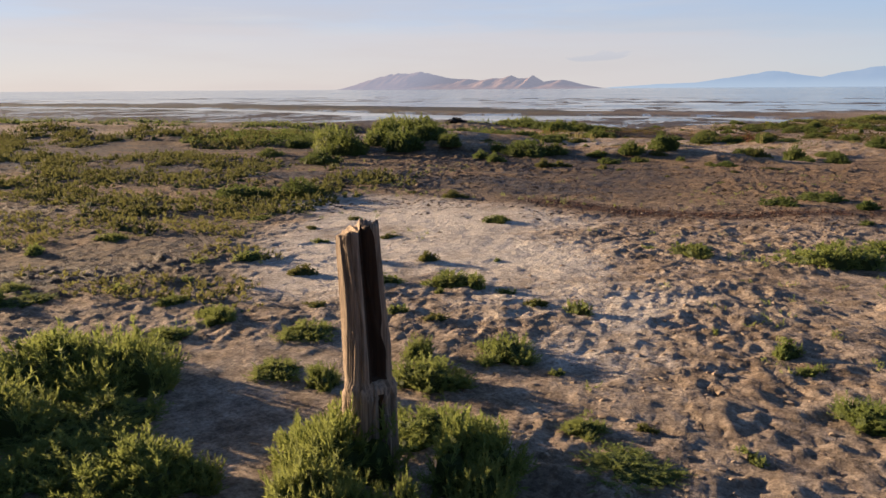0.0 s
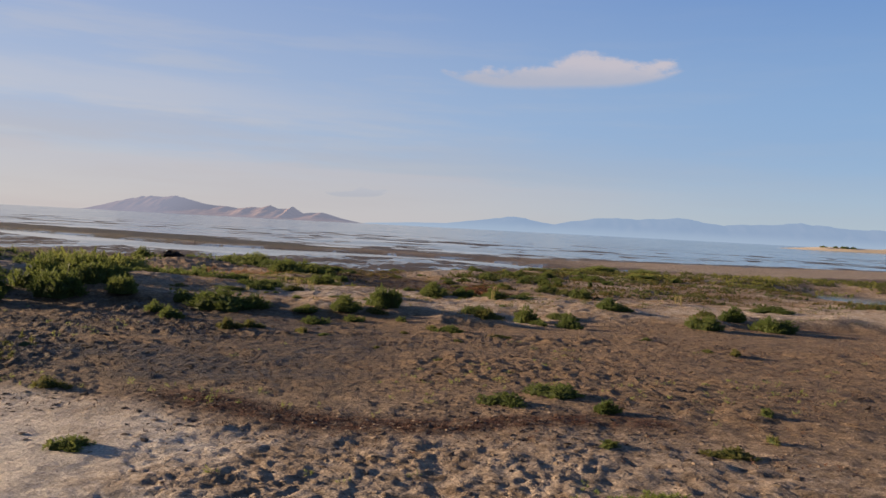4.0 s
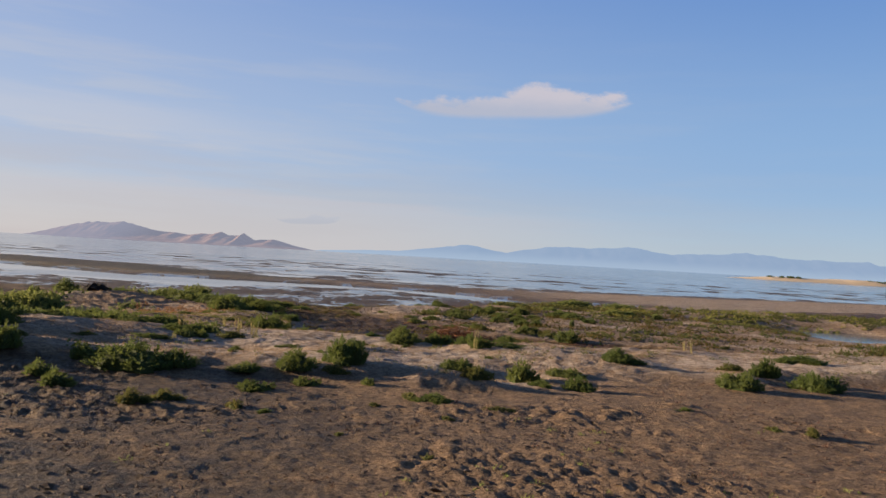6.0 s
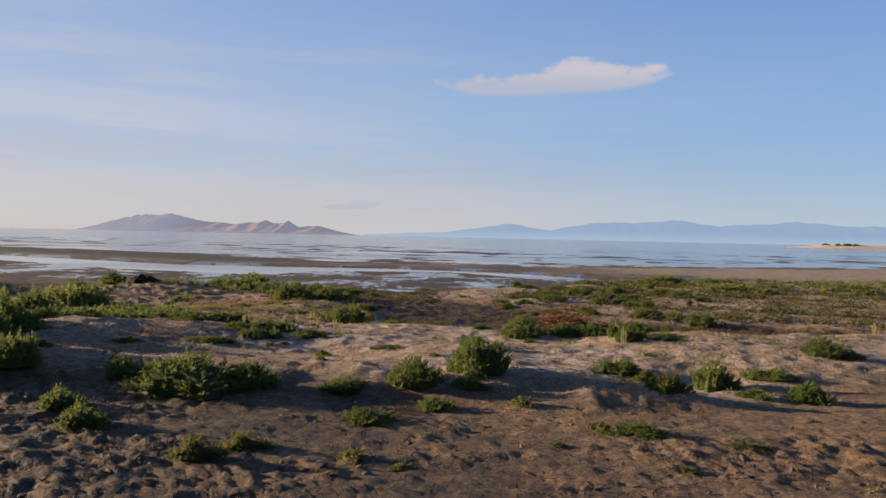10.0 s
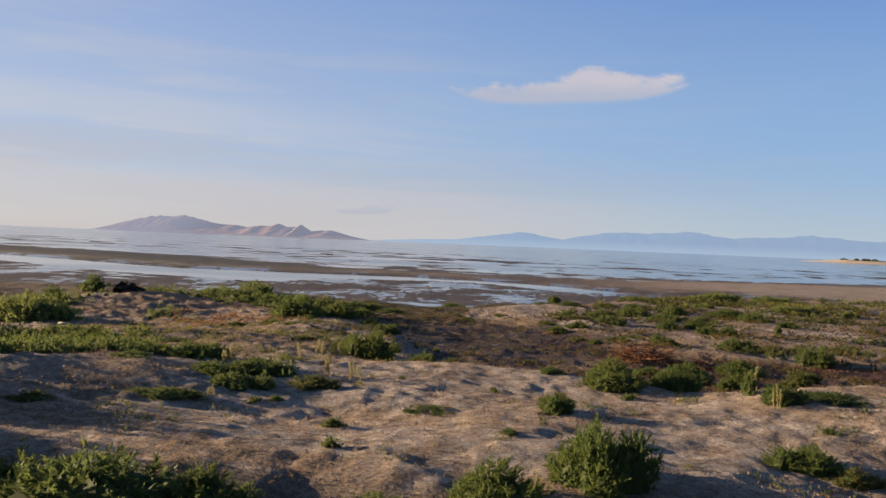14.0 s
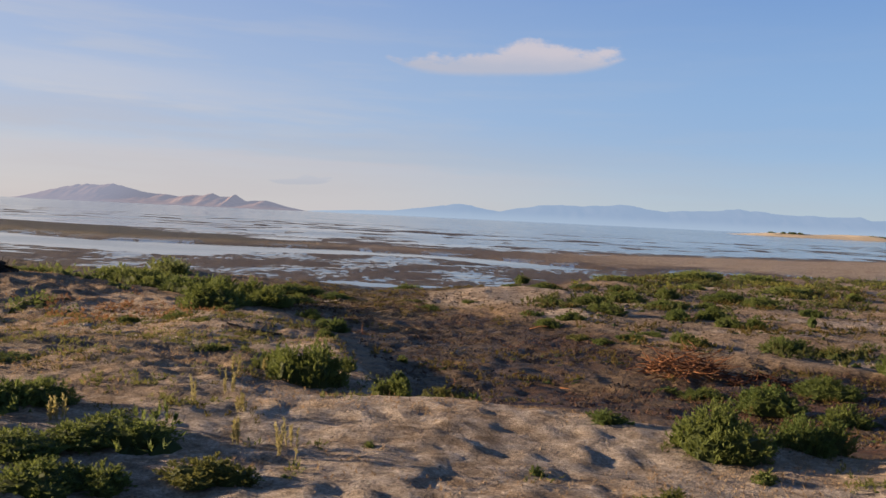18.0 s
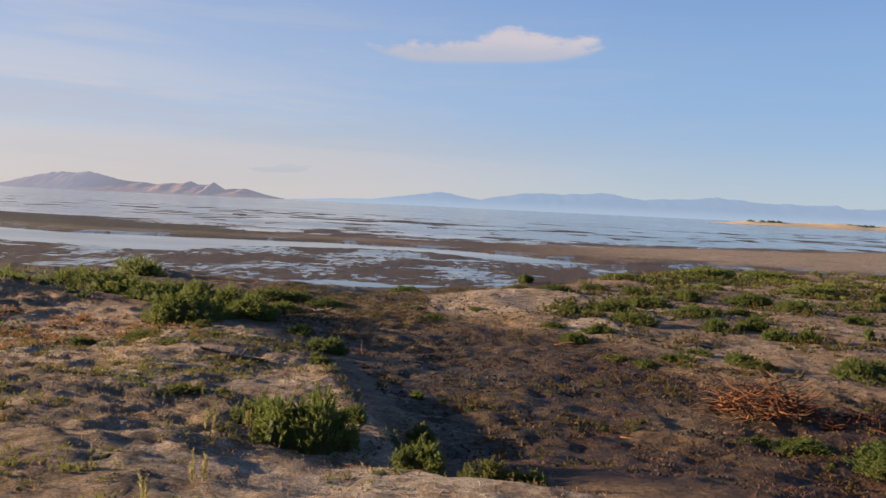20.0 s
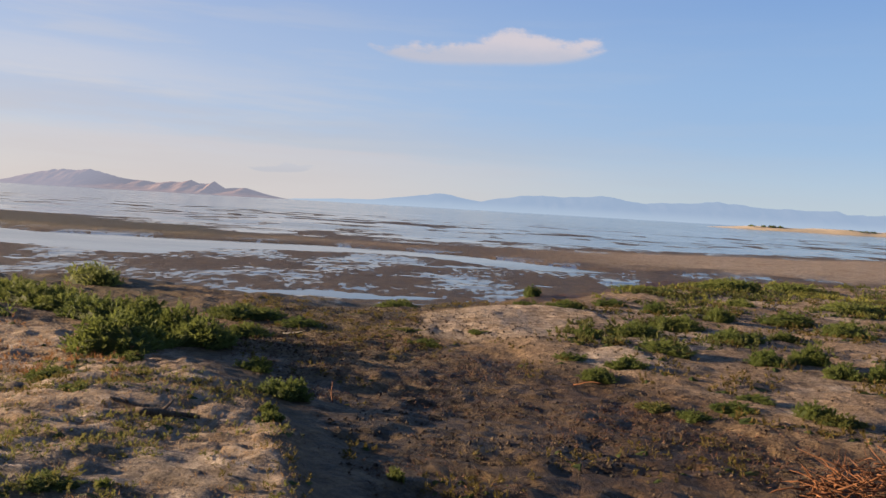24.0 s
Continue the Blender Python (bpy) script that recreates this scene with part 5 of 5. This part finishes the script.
def on_back(x, y):
    return (np.abs(y - dune_far(x) + 1.4) < 2.6) & (fbm(x / 1.6, y / 1.3, 3, 85) > 0.05) & (x < -8.5) & (np.hypot(x + 15.3, y - 23.0) > 1.9)


carpet("bank_plants", "low green and yellowish plants covering the sandy bank", scatter(5000, -5, 20, 18.5, 42, on_bank, 1), 0.36, 0.10, 7, LEAF_BANK, 91, 0.08, 0.013)
carpet("flat_plants", "low green plants creeping over the brown sand", scatter(3600, -20, -4.2, -1, 12, on_left, 2), 0.46, 0.10, 8, LEAF_BANK, 92, 0.07, 0.012)
carpet("flat_tufts", "low olive tufts scattered over the dull brown sand", scatter(1100, -9, -2.2, -2.4, 2.4, on_flat, 12), 0.26, 0.06, 7, LEAF_FAR, 106, 0.04, 0.006)
carpet("shore_plants", "dark green plants along the dune above the mudflat", scatter(2500, -40, -8.5, 15, 27, on_back, 3), 0.55, 0.20, 11, LEAF_GREEN, 93)
carpet("ridge_plants", "dense dark green plants along the dune ridge", scatter(2000, -34, -11.0, 9, 15, on_ridge, 4), 0.48, 0.18, 9, LEAF_BANK, 94, 0.08, 0.014)



def on_crest(x, y):
    return (zones(x, y)[1] > 0.6) & (fbm(x / 1.1, y / 1.0, 3, 82) > 0.12)


carpet("crest_plants", "dense yellow-green plants along the crest of the bank", scatter(1800, -1, 20, 29, 41, on_crest, 8), 0.40, 0.11, 7, LEAF_CREST, 99, 0.075, 0.012)


def on_dune(x, y):
    return (zones(x, y)[0] > 0.5) & (fbm(x / 1.5, y / 1.0, 3, 99) - 0.14 * (x + 7.5) > 0.05)


def in_basin(x, y):
    basin = zones(x, y)[4]
    return (basin > 0.5) & (sand_tongue(x, y) < 0.3) & (fbm(x / 0.9, y / 0.6, 3, 95) > 0.9 * np.exp(-(((x + 2.6) / 1.9) ** 2 + ((y - 20.5) / 2.2) ** 2)) - 0.15)


def on_sand(x, y):
    dune, bank, beyond, mud, basin = zones(x, y)
    return (dune < 0.3) & (beyond < 0.1) & (fbm(x / 1.1, y / 0.9, 3, 97) > 0.30) & (np.hypot((x + 1.35) / 0.75, (y + 3.3) / 1.1) > 1.2)


BROWN_WEED = leaf_material("brown_weed", (0.045, 0.032, 0.009), (0.17, 0.12, 0.035), (0.13, 0.115, 0.028))
carpet("basin_weed", "low dark olive-brown weed in the wet basin", scatter(5200, -7, 9, 15.2, 28, in_basin, 5), 0.24, 0.055, 6, BROWN_WEED, 95, 0.035, 0.005)


def between_shrubs(x, y):
    return (zones(x, y)[1] > 0.4) & (sand_tongue(x, y) < 0.3) & (fbm(x / 0.8, y / 0.6, 3, 103) > 0.05)


carpet("bank_weed", "low brown and olive dried weed between the bank plants", scatter(3600, -4.5, 14, 18, 34, between_shrubs, 11), 0.42, 0.075, 5, BROWN_WEED, 104, 0.06, 0.008)
carpet("sand_sprouts", "scattered tiny green sprouts on the sand", scatter(1500, -8, 6, -3.6, 8.5, on_sand, 6), 0.12, 0.03, 5, LEAF_YELLOW, 96, 0.024, 0.003)
carpet("dune_plants", "dark green plants spreading over the dune sand", scatter(1700, -14, -4.0, 10.2, 16.2, on_dune, 7), 0.42, 0.14, 11, LEAF_GREEN, 98, 0.055, 0.009)


def on_dune_top(x, y):
    return (zones(x, y)[0] > 0.6) & (fbm(x / 0.9, y / 0.7, 3, 100) > 0.15) & (x > -5)


carpet("dune_sprouts", "small green and yellowish plants among the dune sand", scatter(1500, -5, 9, 10, 18, on_dune_top, 9), 0.2, 0.055, 7, LEAF_FAR, 100, 0.03, 0.004)


def on_dune_side(x, y):
    return (zones(x, y)[0] > 0.5) & (fbm(x / 0.75, y / 0.38, 3, 107) > 0.22)


carpet("dune_mats", "flat dark olive mats of small plants on the layered sand", scatter(1900, -9.5, -4.2, 13.8, 20.5, on_dune_side, 13), 0.22, 0.045, 7, LEAF_FAR, 108, 0.03, 0.0045)
carpet("dune_dry_mats", "flat brown dried mats on the layered sand", scatter(1300, -9.5, -4.0, 13.8, 20.3, lambda x, y: (zones(x, y)[0] > 0.4) & (fbm(x / 0.6, y / 0.3, 3, 109) > 0.2), 14), 0.2, 0.03, 6, BROWN_WEED, 110, 0.028, 0.004)


def in_rust(x, y):
    return np.exp(-(((x + 8.0) / 1.9) ** 2 + ((y - 20.6) / 1.5) ** 2)) + 0.35 * fbm(x / 0.7, y / 0.5, 3, 101) > 0.55


RUST_WEED = leaf_material("rusty_scrub", (0.16, 0.085, 0.04), (0.32, 0.19, 0.095), (0.28, 0.14, 0.06))
carpet("rusty_scrub", "low rusty orange dried scrub on the dune", scatter(900, -12, -4, 17.5, 23.5, in_rust, 10), 0.26, 0.09, 9, RUST_WEED, 102, 0.045, 0.005)

# ---- dead wood, stalks and litter ----


def stick_pile(label, x, y, reach, rise, count, longest, mat, seed):
    root = tagged(new("stick_pile"), label, "stick pile")
    rng = np.random.RandomState(seed)
    for k in range(count):
        a, r = rng.uniform(0, 6.28), reach * np.sqrt(rng.uniform(0, 1))
        p = np.array([r * np.cos(a) * 1.15, r * np.sin(a), 0.015 + rise * (1 - (r / reach) ** 1.3) * rng.uniform(0.1, 1.0)])
        turn = rng.uniform(0, 6.28)
        way = (np.cos(turn), 0.7 * np.sin(turn), rng.normal(0.12, 0.22))
        verts, faces = [], []
        bent_stick(verts, faces, p, way, rng.uniform(0.3, 1.0) * longest, rng.uniform(0.004, 0.009), rng)
        mesh_object("stick", verts, faces, mat, root, smooth=True)
    root.matrix_basis = pose(x, y, ground_z(x, y) - 0.01)


stick_pile("tangled heap of bare reddish dead sticks", -0.5, 18.0, 0.38, 0.34, 240, 0.38, STICK_MAT, 21)
stick_pile("low flat heap of dark red-brown rotten stems", 0.2, 17.75, 0.34, 0.12, 110, 0.26, WRACK_STEM, 22)


def driftwood(name, label, x, y, turn, length, thick, seed, lift=0.02, mat=None):
    rng = np.random.RandomState(seed)
    root = tagged(new(name), label, "driftwood")
    verts, faces = [], []
    bent_stick(verts, faces, (-length / 2, 0, 0), (1, 0, 0.04), length, thick, rng, 10, 8)
    mesh_object("log", verts, faces, mat or DRIFT_MAT, root, smooth=True)
    verts, faces = [], []
    bent_stick(verts, faces, (-0.1 * length, 0, thick * 0.3), (0.5, 0.6, 0.5), length * 0.3, thick * 0.35, rng, 6, 4)
    mesh_object("branch_stub", verts, faces, mat or DRIFT_MAT, root, smooth=True)
    root.matrix_basis = pose(x, y, ground_z(x, y) + lift, 0, 0, turn)


driftwood("driftwood_log", "short dark driftwood log lying on the dune edge", -5.3, 18.7, 12, 0.46, 0.045, 31, 0.025)
driftwood("driftwood_log", "grey rotten driftwood stub half buried in sand", -5.62, 18.78, 160, 0.3, 0.04, 32, 0.0)
driftwood("driftwood_branch", "bleached white driftwood branch lying among the plants", -9.75, 18.7, 8, 0.8, 0.03, 33, 0.02, BLEACHED_MAT)


def twig(x, y, turn, length, rise, seed, mat):
    rng = np.random.RandomState(seed)
    verts, faces = [], []
    bent_stick(verts, faces, (0, 0, 0), (1, 0, rise), length, 0.008, rng, 5, 5)
    ob = mesh_object("twig", verts, faces, mat, smooth=True)
    tagged(ob, "bare pale twig lying on the sand", "twig", "loose twigs")
    ob.matrix_basis = pose(x, y, ground_z(x, y) + 0.006, 0, 0, turn)


for k, (tx, ty, tt, tl, tr) in enumerate(((-5.85, 22.87, 20, 0.3, 0.2), (-5.45, 22.98, -15, 0.32, 0.15), (-4.3, 20.0, 110, 0.3, 0.5), (-2.0, 21.2, -40, 0.35, 0.3), (-2.35, 17.6, 30, 0.3, 0.06),
                                          (-1.9, 17.2, -30, 0.4, 0.05), (-3.0, 16.8, 70, 0.25, 0.08), (-4.9, 13.6, 10, 0.25, 0.15), (-5.9, 13.1, 150, 0.3, 0.1))):
    twig(tx, ty, tt, tl, tr, 60 + k, BLEACHED_MAT if k in (0, 1) else STICK_MAT)


def stalk_clump(x, y, high, seed):
    """A few upright pale seed stalks."""
    rng = np.random.RandomState(seed)
    root = tagged(new("seed_stalk_clump"), "upright pale yellow seed stalks on the dune", "dry plant", "seed stalks")
    count = rng.randint(3, 6)
    foot = np.stack([rng.normal(0, 0.025, count), rng.normal(0, 0.025, count), np.zeros(count)], 1)
    way = unit(np.stack([rng.normal(0, 0.08, count), rng.normal(0, 0.08, count), np.ones(count)], 1))
    length = high * rng.uniform(0.65, 1.05, count)
    for k in range(count):
        verts, faces = stems_mesh(foot[k:k + 1], way[k:k + 1], length[k:k + 1], 0.004)
        stalk = mesh_object("stalk", verts, faces, STALK_MAT, root)
        leaves_object("seed_head", leaves_along(rng, foot[k:k + 1], way[k:k + 1], length[k:k + 1], 40, 0.028, 0.004), STALK_MAT, stalk)
    root.matrix_basis = pose(x, y, ground_z(x, y) - 0.005)


for k, (kx, ky, kh) in enumerate(((-5.04, 13.68, 0.15), (-4.51, 14.32, 0.19), (-4.46, 14.81, 0.16), (-4.18, 14.22, 0.13), (-3.69, 13.41, 0.18), (-4.00, 13.53, 0.18), (-4.60, 12.26, 0.11), (0.08, 13.25, 0.21), (-3.73, 13.61, 0.16), (-5.07, 13.67, 0.13), (0.10, 14.00, 0.23), (4.00, 15.53, 0.19), (4.08, 15.19, 0.25), (-4.58, 16.21, 0.15), (-4.75, 15.97, 0.14))):
    stalk_clump(kx, ky, kh, 80 + k)


def dry_patch():
    """Rusty dry grass in tufts over the dune."""
    rng = np.random.RandomState(41)
    x, y = rng.uniform(-13, 7, 90000), rng.uniform(9.2, 24, 90000)
    dune = zones(x, y)[0]
    rust = np.exp(-(((x + 8.2) / 1.8) ** 2 + ((y - 20.8) / 1.6) ** 2))
    ok = (dune > 0.6) & (fbm(x / 0.8, y / 0.6, 3, 71) + 0.9 * rust > 0.05 - 0.35 * rng.uniform(0, 1, len(x)))
    x, y = x[ok][:30000], y[ok][:30000]
    foot = np.stack([x, y, height(x, y) - 0.004], 1)
    way = unit(np.stack([rng.normal(0, 0.9, len(x)), rng.normal(0, 0.9, len(x)), np.ones(len(x))], 1))
    length = rng.uniform(0.008, 0.034, len(x))
    return tagged(leaves_object("dry_grass", leaves_along(rng, foot, way, length, 3, 0.024, 0.0028), STRAW_MAT), "short rusty dry grass over the dune sand", "dry grass", kind="stuff")


dry_patch()


def litter(name, label, x, y, size, mat, seed, flat=0.35):
    """Small crumbs on the ground: each a squashed, twisted four-sided lump."""
    rng = np.random.RandomState(seed)
    n = len(x)
    s = size * rng.uniform(0.4, 1.5, (n, 1))
    turn = rng.uniform(0, 6.28, n)
    foot = np.stack([x, y, height(x, y)], 1)
    a = np.stack([np.cos(turn), np.sin(turn), rng.normal(0, 0.25, n)], 1) * s
    b = np.stack([-np.sin(turn), np.cos(turn), rng.normal(0, 0.25, n)], 1) * s * rng.uniform(0.3, 0.8, (n, 1))
    up = np.array([0, 0, 1.0]) * s * flat
    verts = np.stack([foot + a, foot + b, foot - a * 0.8, foot - b, foot + up * 1.6 + a * 0.15], 1).reshape(-1, 3)
    k = np.arange(n) * 5
    faces = np.stack([np.stack([k + i, k + (i + 1) % 4, k + 4], 1) for i in range(4)], 1).reshape(-1, 3)
    me = bpy.data.meshes.new(name)
    me.from_pydata(verts.tolist(), [], faces.tolist())
    me.materials.append(mat)
    return tagged(new(name, me), label, "litter", kind="stuff")


def wrack_bits():
    rng = np.random.RandomState(51)
    x, y = rng.uniform(-6, 9, 130000), rng.uniform(2.5, 25, 130000)
    dune, bank, beyond, mud, basin = zones(x, y)
    line = np.exp(-(((y - 3.75 + 0.42 * np.sin(x + 2.2) * np.exp(-((x / 3.0) ** 2))) / 0.2) ** 2)) * sstep((x + 2.6) / 0.9) * sstep((1.8 - x) / 0.8)
    loose = (1 - dune) * (1 - beyond) * 0.20 * (fbm(x / 0.9, y / 0.4, 3, 77) > 0.22)
    weight = np.maximum(line, np.maximum(loose, basin * 0.8 * sstep((fbm(x / 1.2, y / 0.8, 3, 79) + 0.35) / 0.6)))
    ok = rng.uniform(0, 1, len(x)) < weight
    return x[ok], y[ok]


def wrack_strands():
    """Thin dried strands lying flat."""
    rng = np.random.RandomState(52)
    x, y = wrack_bits()
    n = len(x)
    turn = rng.uniform(0, 6.28, n)
    way = np.stack([np.cos(turn), np.sin(turn), rng.normal(0.1, 0.15, n)], 1)
    foot = np.stack([x, y, height(x, y) + 0.004], 1)
    out = leaves_along(rng, foot, unit(way), rng.uniform(0.03, 0.09, n), 4, 0.04, 0.0045)
    out[:, :, 2] = np.maximum(out[:, :, 2], np.repeat(foot[:, 2], 4)[:, None] + 0.001)
    return tagged(leaves_object("wrack_litter", out, WRACK_MAT), "dark reddish dried weed litter on the brown sand", "litter", kind="stuff")


wrack_strands()


def crust_bits():
    rng = np.random.RandomState(55)
    x, y = rng.uniform(-7, 9, 40000), rng.uniform(2.0, 9.8, 40000)
    dune, bank, beyond, mud, basin = zones(x, y)
    patch = sstep((fbm(x / 1.2, y / 0.8, 3, 44) - 0.05) / 0.4) * sstep((8.6 - y) / 1.5)
    ok = rng.uniform(0, 1, len(x)) < (0.05 + 0.15 * patch) * (1 - dune)
    return x[ok], y[ok]


litter("crust_flakes", "dark flakes of dried crust broken up on the brown sand", *crust_bits(), 0.036, CRUST_MAT, 56, 0.14)


def basin_bits(seed, shift):
    rng = np.random.RandomState(seed)
    x, y = rng.uniform(-6, 8, 30000), rng.uniform(14.6, 27.5, 30000)
    dune, bank, beyond, mud, basin = zones(x, y)
    ok = rng.uniform(0, 1, len(x)) < (0.8 * basin + 0.28 * bank) * sstep((fbm(x / 0.7, y / 0.5, 3, 105 + shift) + 0.3) / 0.6)
    return x[ok], y[ok]


def dune_bits():
    rng = np.random.RandomState(73)
    x, y = rng.uniform(-8, 6, 42000), rng.uniform(8.6, 20, 42000)
    dune = zones(x, y)[0]
    ok = rng.uniform(0, 1, len(x)) < dune * (0.12 + 0.55 * sstep((fbm(x / 0.6, y / 0.5, 3, 107) + 0.1) / 0.5))
    return x[ok], y[ok]


litter("dune_crumbs", "small pale crumbs and shell grit over the dune sand", *dune_bits(), 0.008, CLOD_MAT, 74, 0.5)
litter("basin_debris", "black and dark brown crumbs of rotten weed in the basin", *basin_bits(67, 0), 0.022, BLACK_CRUMB, 68, 0.4)
litter("basin_crumbs", "brown earth crumbs over the basin and its bank", *basin_bits(69, 3), 0.016, EARTH_CRUMB, 70, 0.4)


def clod_bits():
    rng = np.random.RandomState(57)
    x, y = rng.uniform(-6, 7, 30000), rng.uniform(-4.4, 5.5, 30000)
    near = sstep((5.8 - np.hypot((x - 1.2) / 1.25, y + 0.6)) / 2.2) * (1 - 0.85 * salt_patch(x, y)) * (np.hypot((x + 1.35) / 0.75, (y + 3.3) / 1.1) > 1.2)
    ok = rng.uniform(0, 1, len(x)) < near * sstep((fbm(x / 0.7, y / 0.6, 3, 60) + 0.5) / 0.8)
    return x[ok], y[ok]


def clods(name, label, x, y, size, mat, seed):
    """Rounded uneven lumps: two rings and a crown each."""
    rng = np.random.RandomState(seed)
    n, sides = len(x), 5
    s = size * rng.uniform(0.35, 1.0, n) ** 1.0 * rng.choice([1, 1, 1, 1.6], n)
    a = np.linspace(0, 2 * np.pi, sides, endpoint=False)[None, :] + rng.uniform(0, 6.28, (n, 1))
    base = np.stack([x, y, height(x, y) - 0.004], 1)
    rings = []
    for reach, rise in ((1.0, 0.0), (0.8, 0.42)):
        r = s[:, None] * reach * rng.uniform(0.65, 1.3, (n, sides))
        z = s[:, None] * rise * rng.uniform(0.6, 1.4, (n, sides))
        rings.append(base[:, None, :] + np.stack([r * np.cos(a) * 1.25, r * np.sin(a), z], -1))
    crown = base + np.stack([s * rng.normal(0, 0.25, n), s * rng.normal(0, 0.25, n), s * rng.uniform(0.4, 0.8, n)], 1)
    verts = np.concatenate([rings[0], rings[1], crown[:, None, :]], 1).reshape(-1, 3)
    faces = []
    for k in range(n):
        o = k * (2 * sides + 1)
        for i in range(sides):
            j = (i + 1) % sides
            faces.append((o + i, o + j, o + sides + j, o + sides + i))
            faces.append((o + sides + i, o + sides + j, o + 2 * sides))
    return tagged(mesh_object(name, verts, faces, mat), label, "clods", kind="stuff")


clods("sand_clods", "crumbled clods of dry sand on the trodden ground", *clod_bits(), 0.0135, CLOD_MAT, 58)


def brush_heap():
    root = tagged(new("brush_heap"), "black tangled heap of brush on the dune", "brush heap")
    rng = np.random.RandomState(61)
    verts, faces, rings, sides = [], [], 7, 18
    for k in range(rings + 1):
        v = k / rings
        for s in range(sides):
            a = 2 * np.pi * s / sides
            r = 0.55 * math.cos(v * 1.5) * (1 + 0.3 * rng.uniform(-1, 1))
            verts.append((r * np.cos(a), 0.7 * r * np.sin(a), 0.30 * math.sin(v * 1.5) * (1 + 0.25 * rng.uniform(-1, 1)) - 0.04))
    for k in range(rings):
        for s in range(sides):
            b, c = k * sides + s, k * sides + (s + 1) % sides
            faces.append((b, c, c + sides, b + sides))
    mesh_object("heap", verts, faces, HEAP_MAT, root)
    for k in range(30):
        a, r = rng.uniform(0, 6.28), rng.uniform(0.1, 0.45)
        v, f = [], []
        bent_stick(v, f, (r * np.cos(a), 0.7 * r * np.sin(a), 0.22 * (1 - r / 0.6)), (rng.normal(), rng.normal(), 0.5), rng.uniform(0.15, 0.4), 0.012, rng)
        mesh_object("branch", v, f, HEAP_MAT, root)
    root.matrix_basis = pose(-11.25, 22.7, ground_z(-11.25, 22.7) - 0.02) @ Matrix.Scale(0.8, 4)


brush_heap()


def far_scrub():
    rng = np.random.RandomState(71)
    out = []
    for k in range(18):
        x = rng.choice([178, 182, 187, 192, 236, 240, 262, 268]) + rng.normal(0, 3.0)
        w = rng.uniform(2.0, 5.0)
        foot, way, length = mound_sprigs(rng, w, rng.uniform(0.5, 1.0), 60, 3)
        foot = foot + np.array([x, 524 - 0.12 * (x - 158), LAKE_Z + 1.75])
        out.append(leaves_along(rng, foot, way, length * 5, 5, 0.5, 0.18))
    return tagged(leaves_object("far_scrub", np.concatenate(out), LEAF_GREEN), "dark scrub on the far sandy point", "scrub", kind="stuff")


far_scrub()
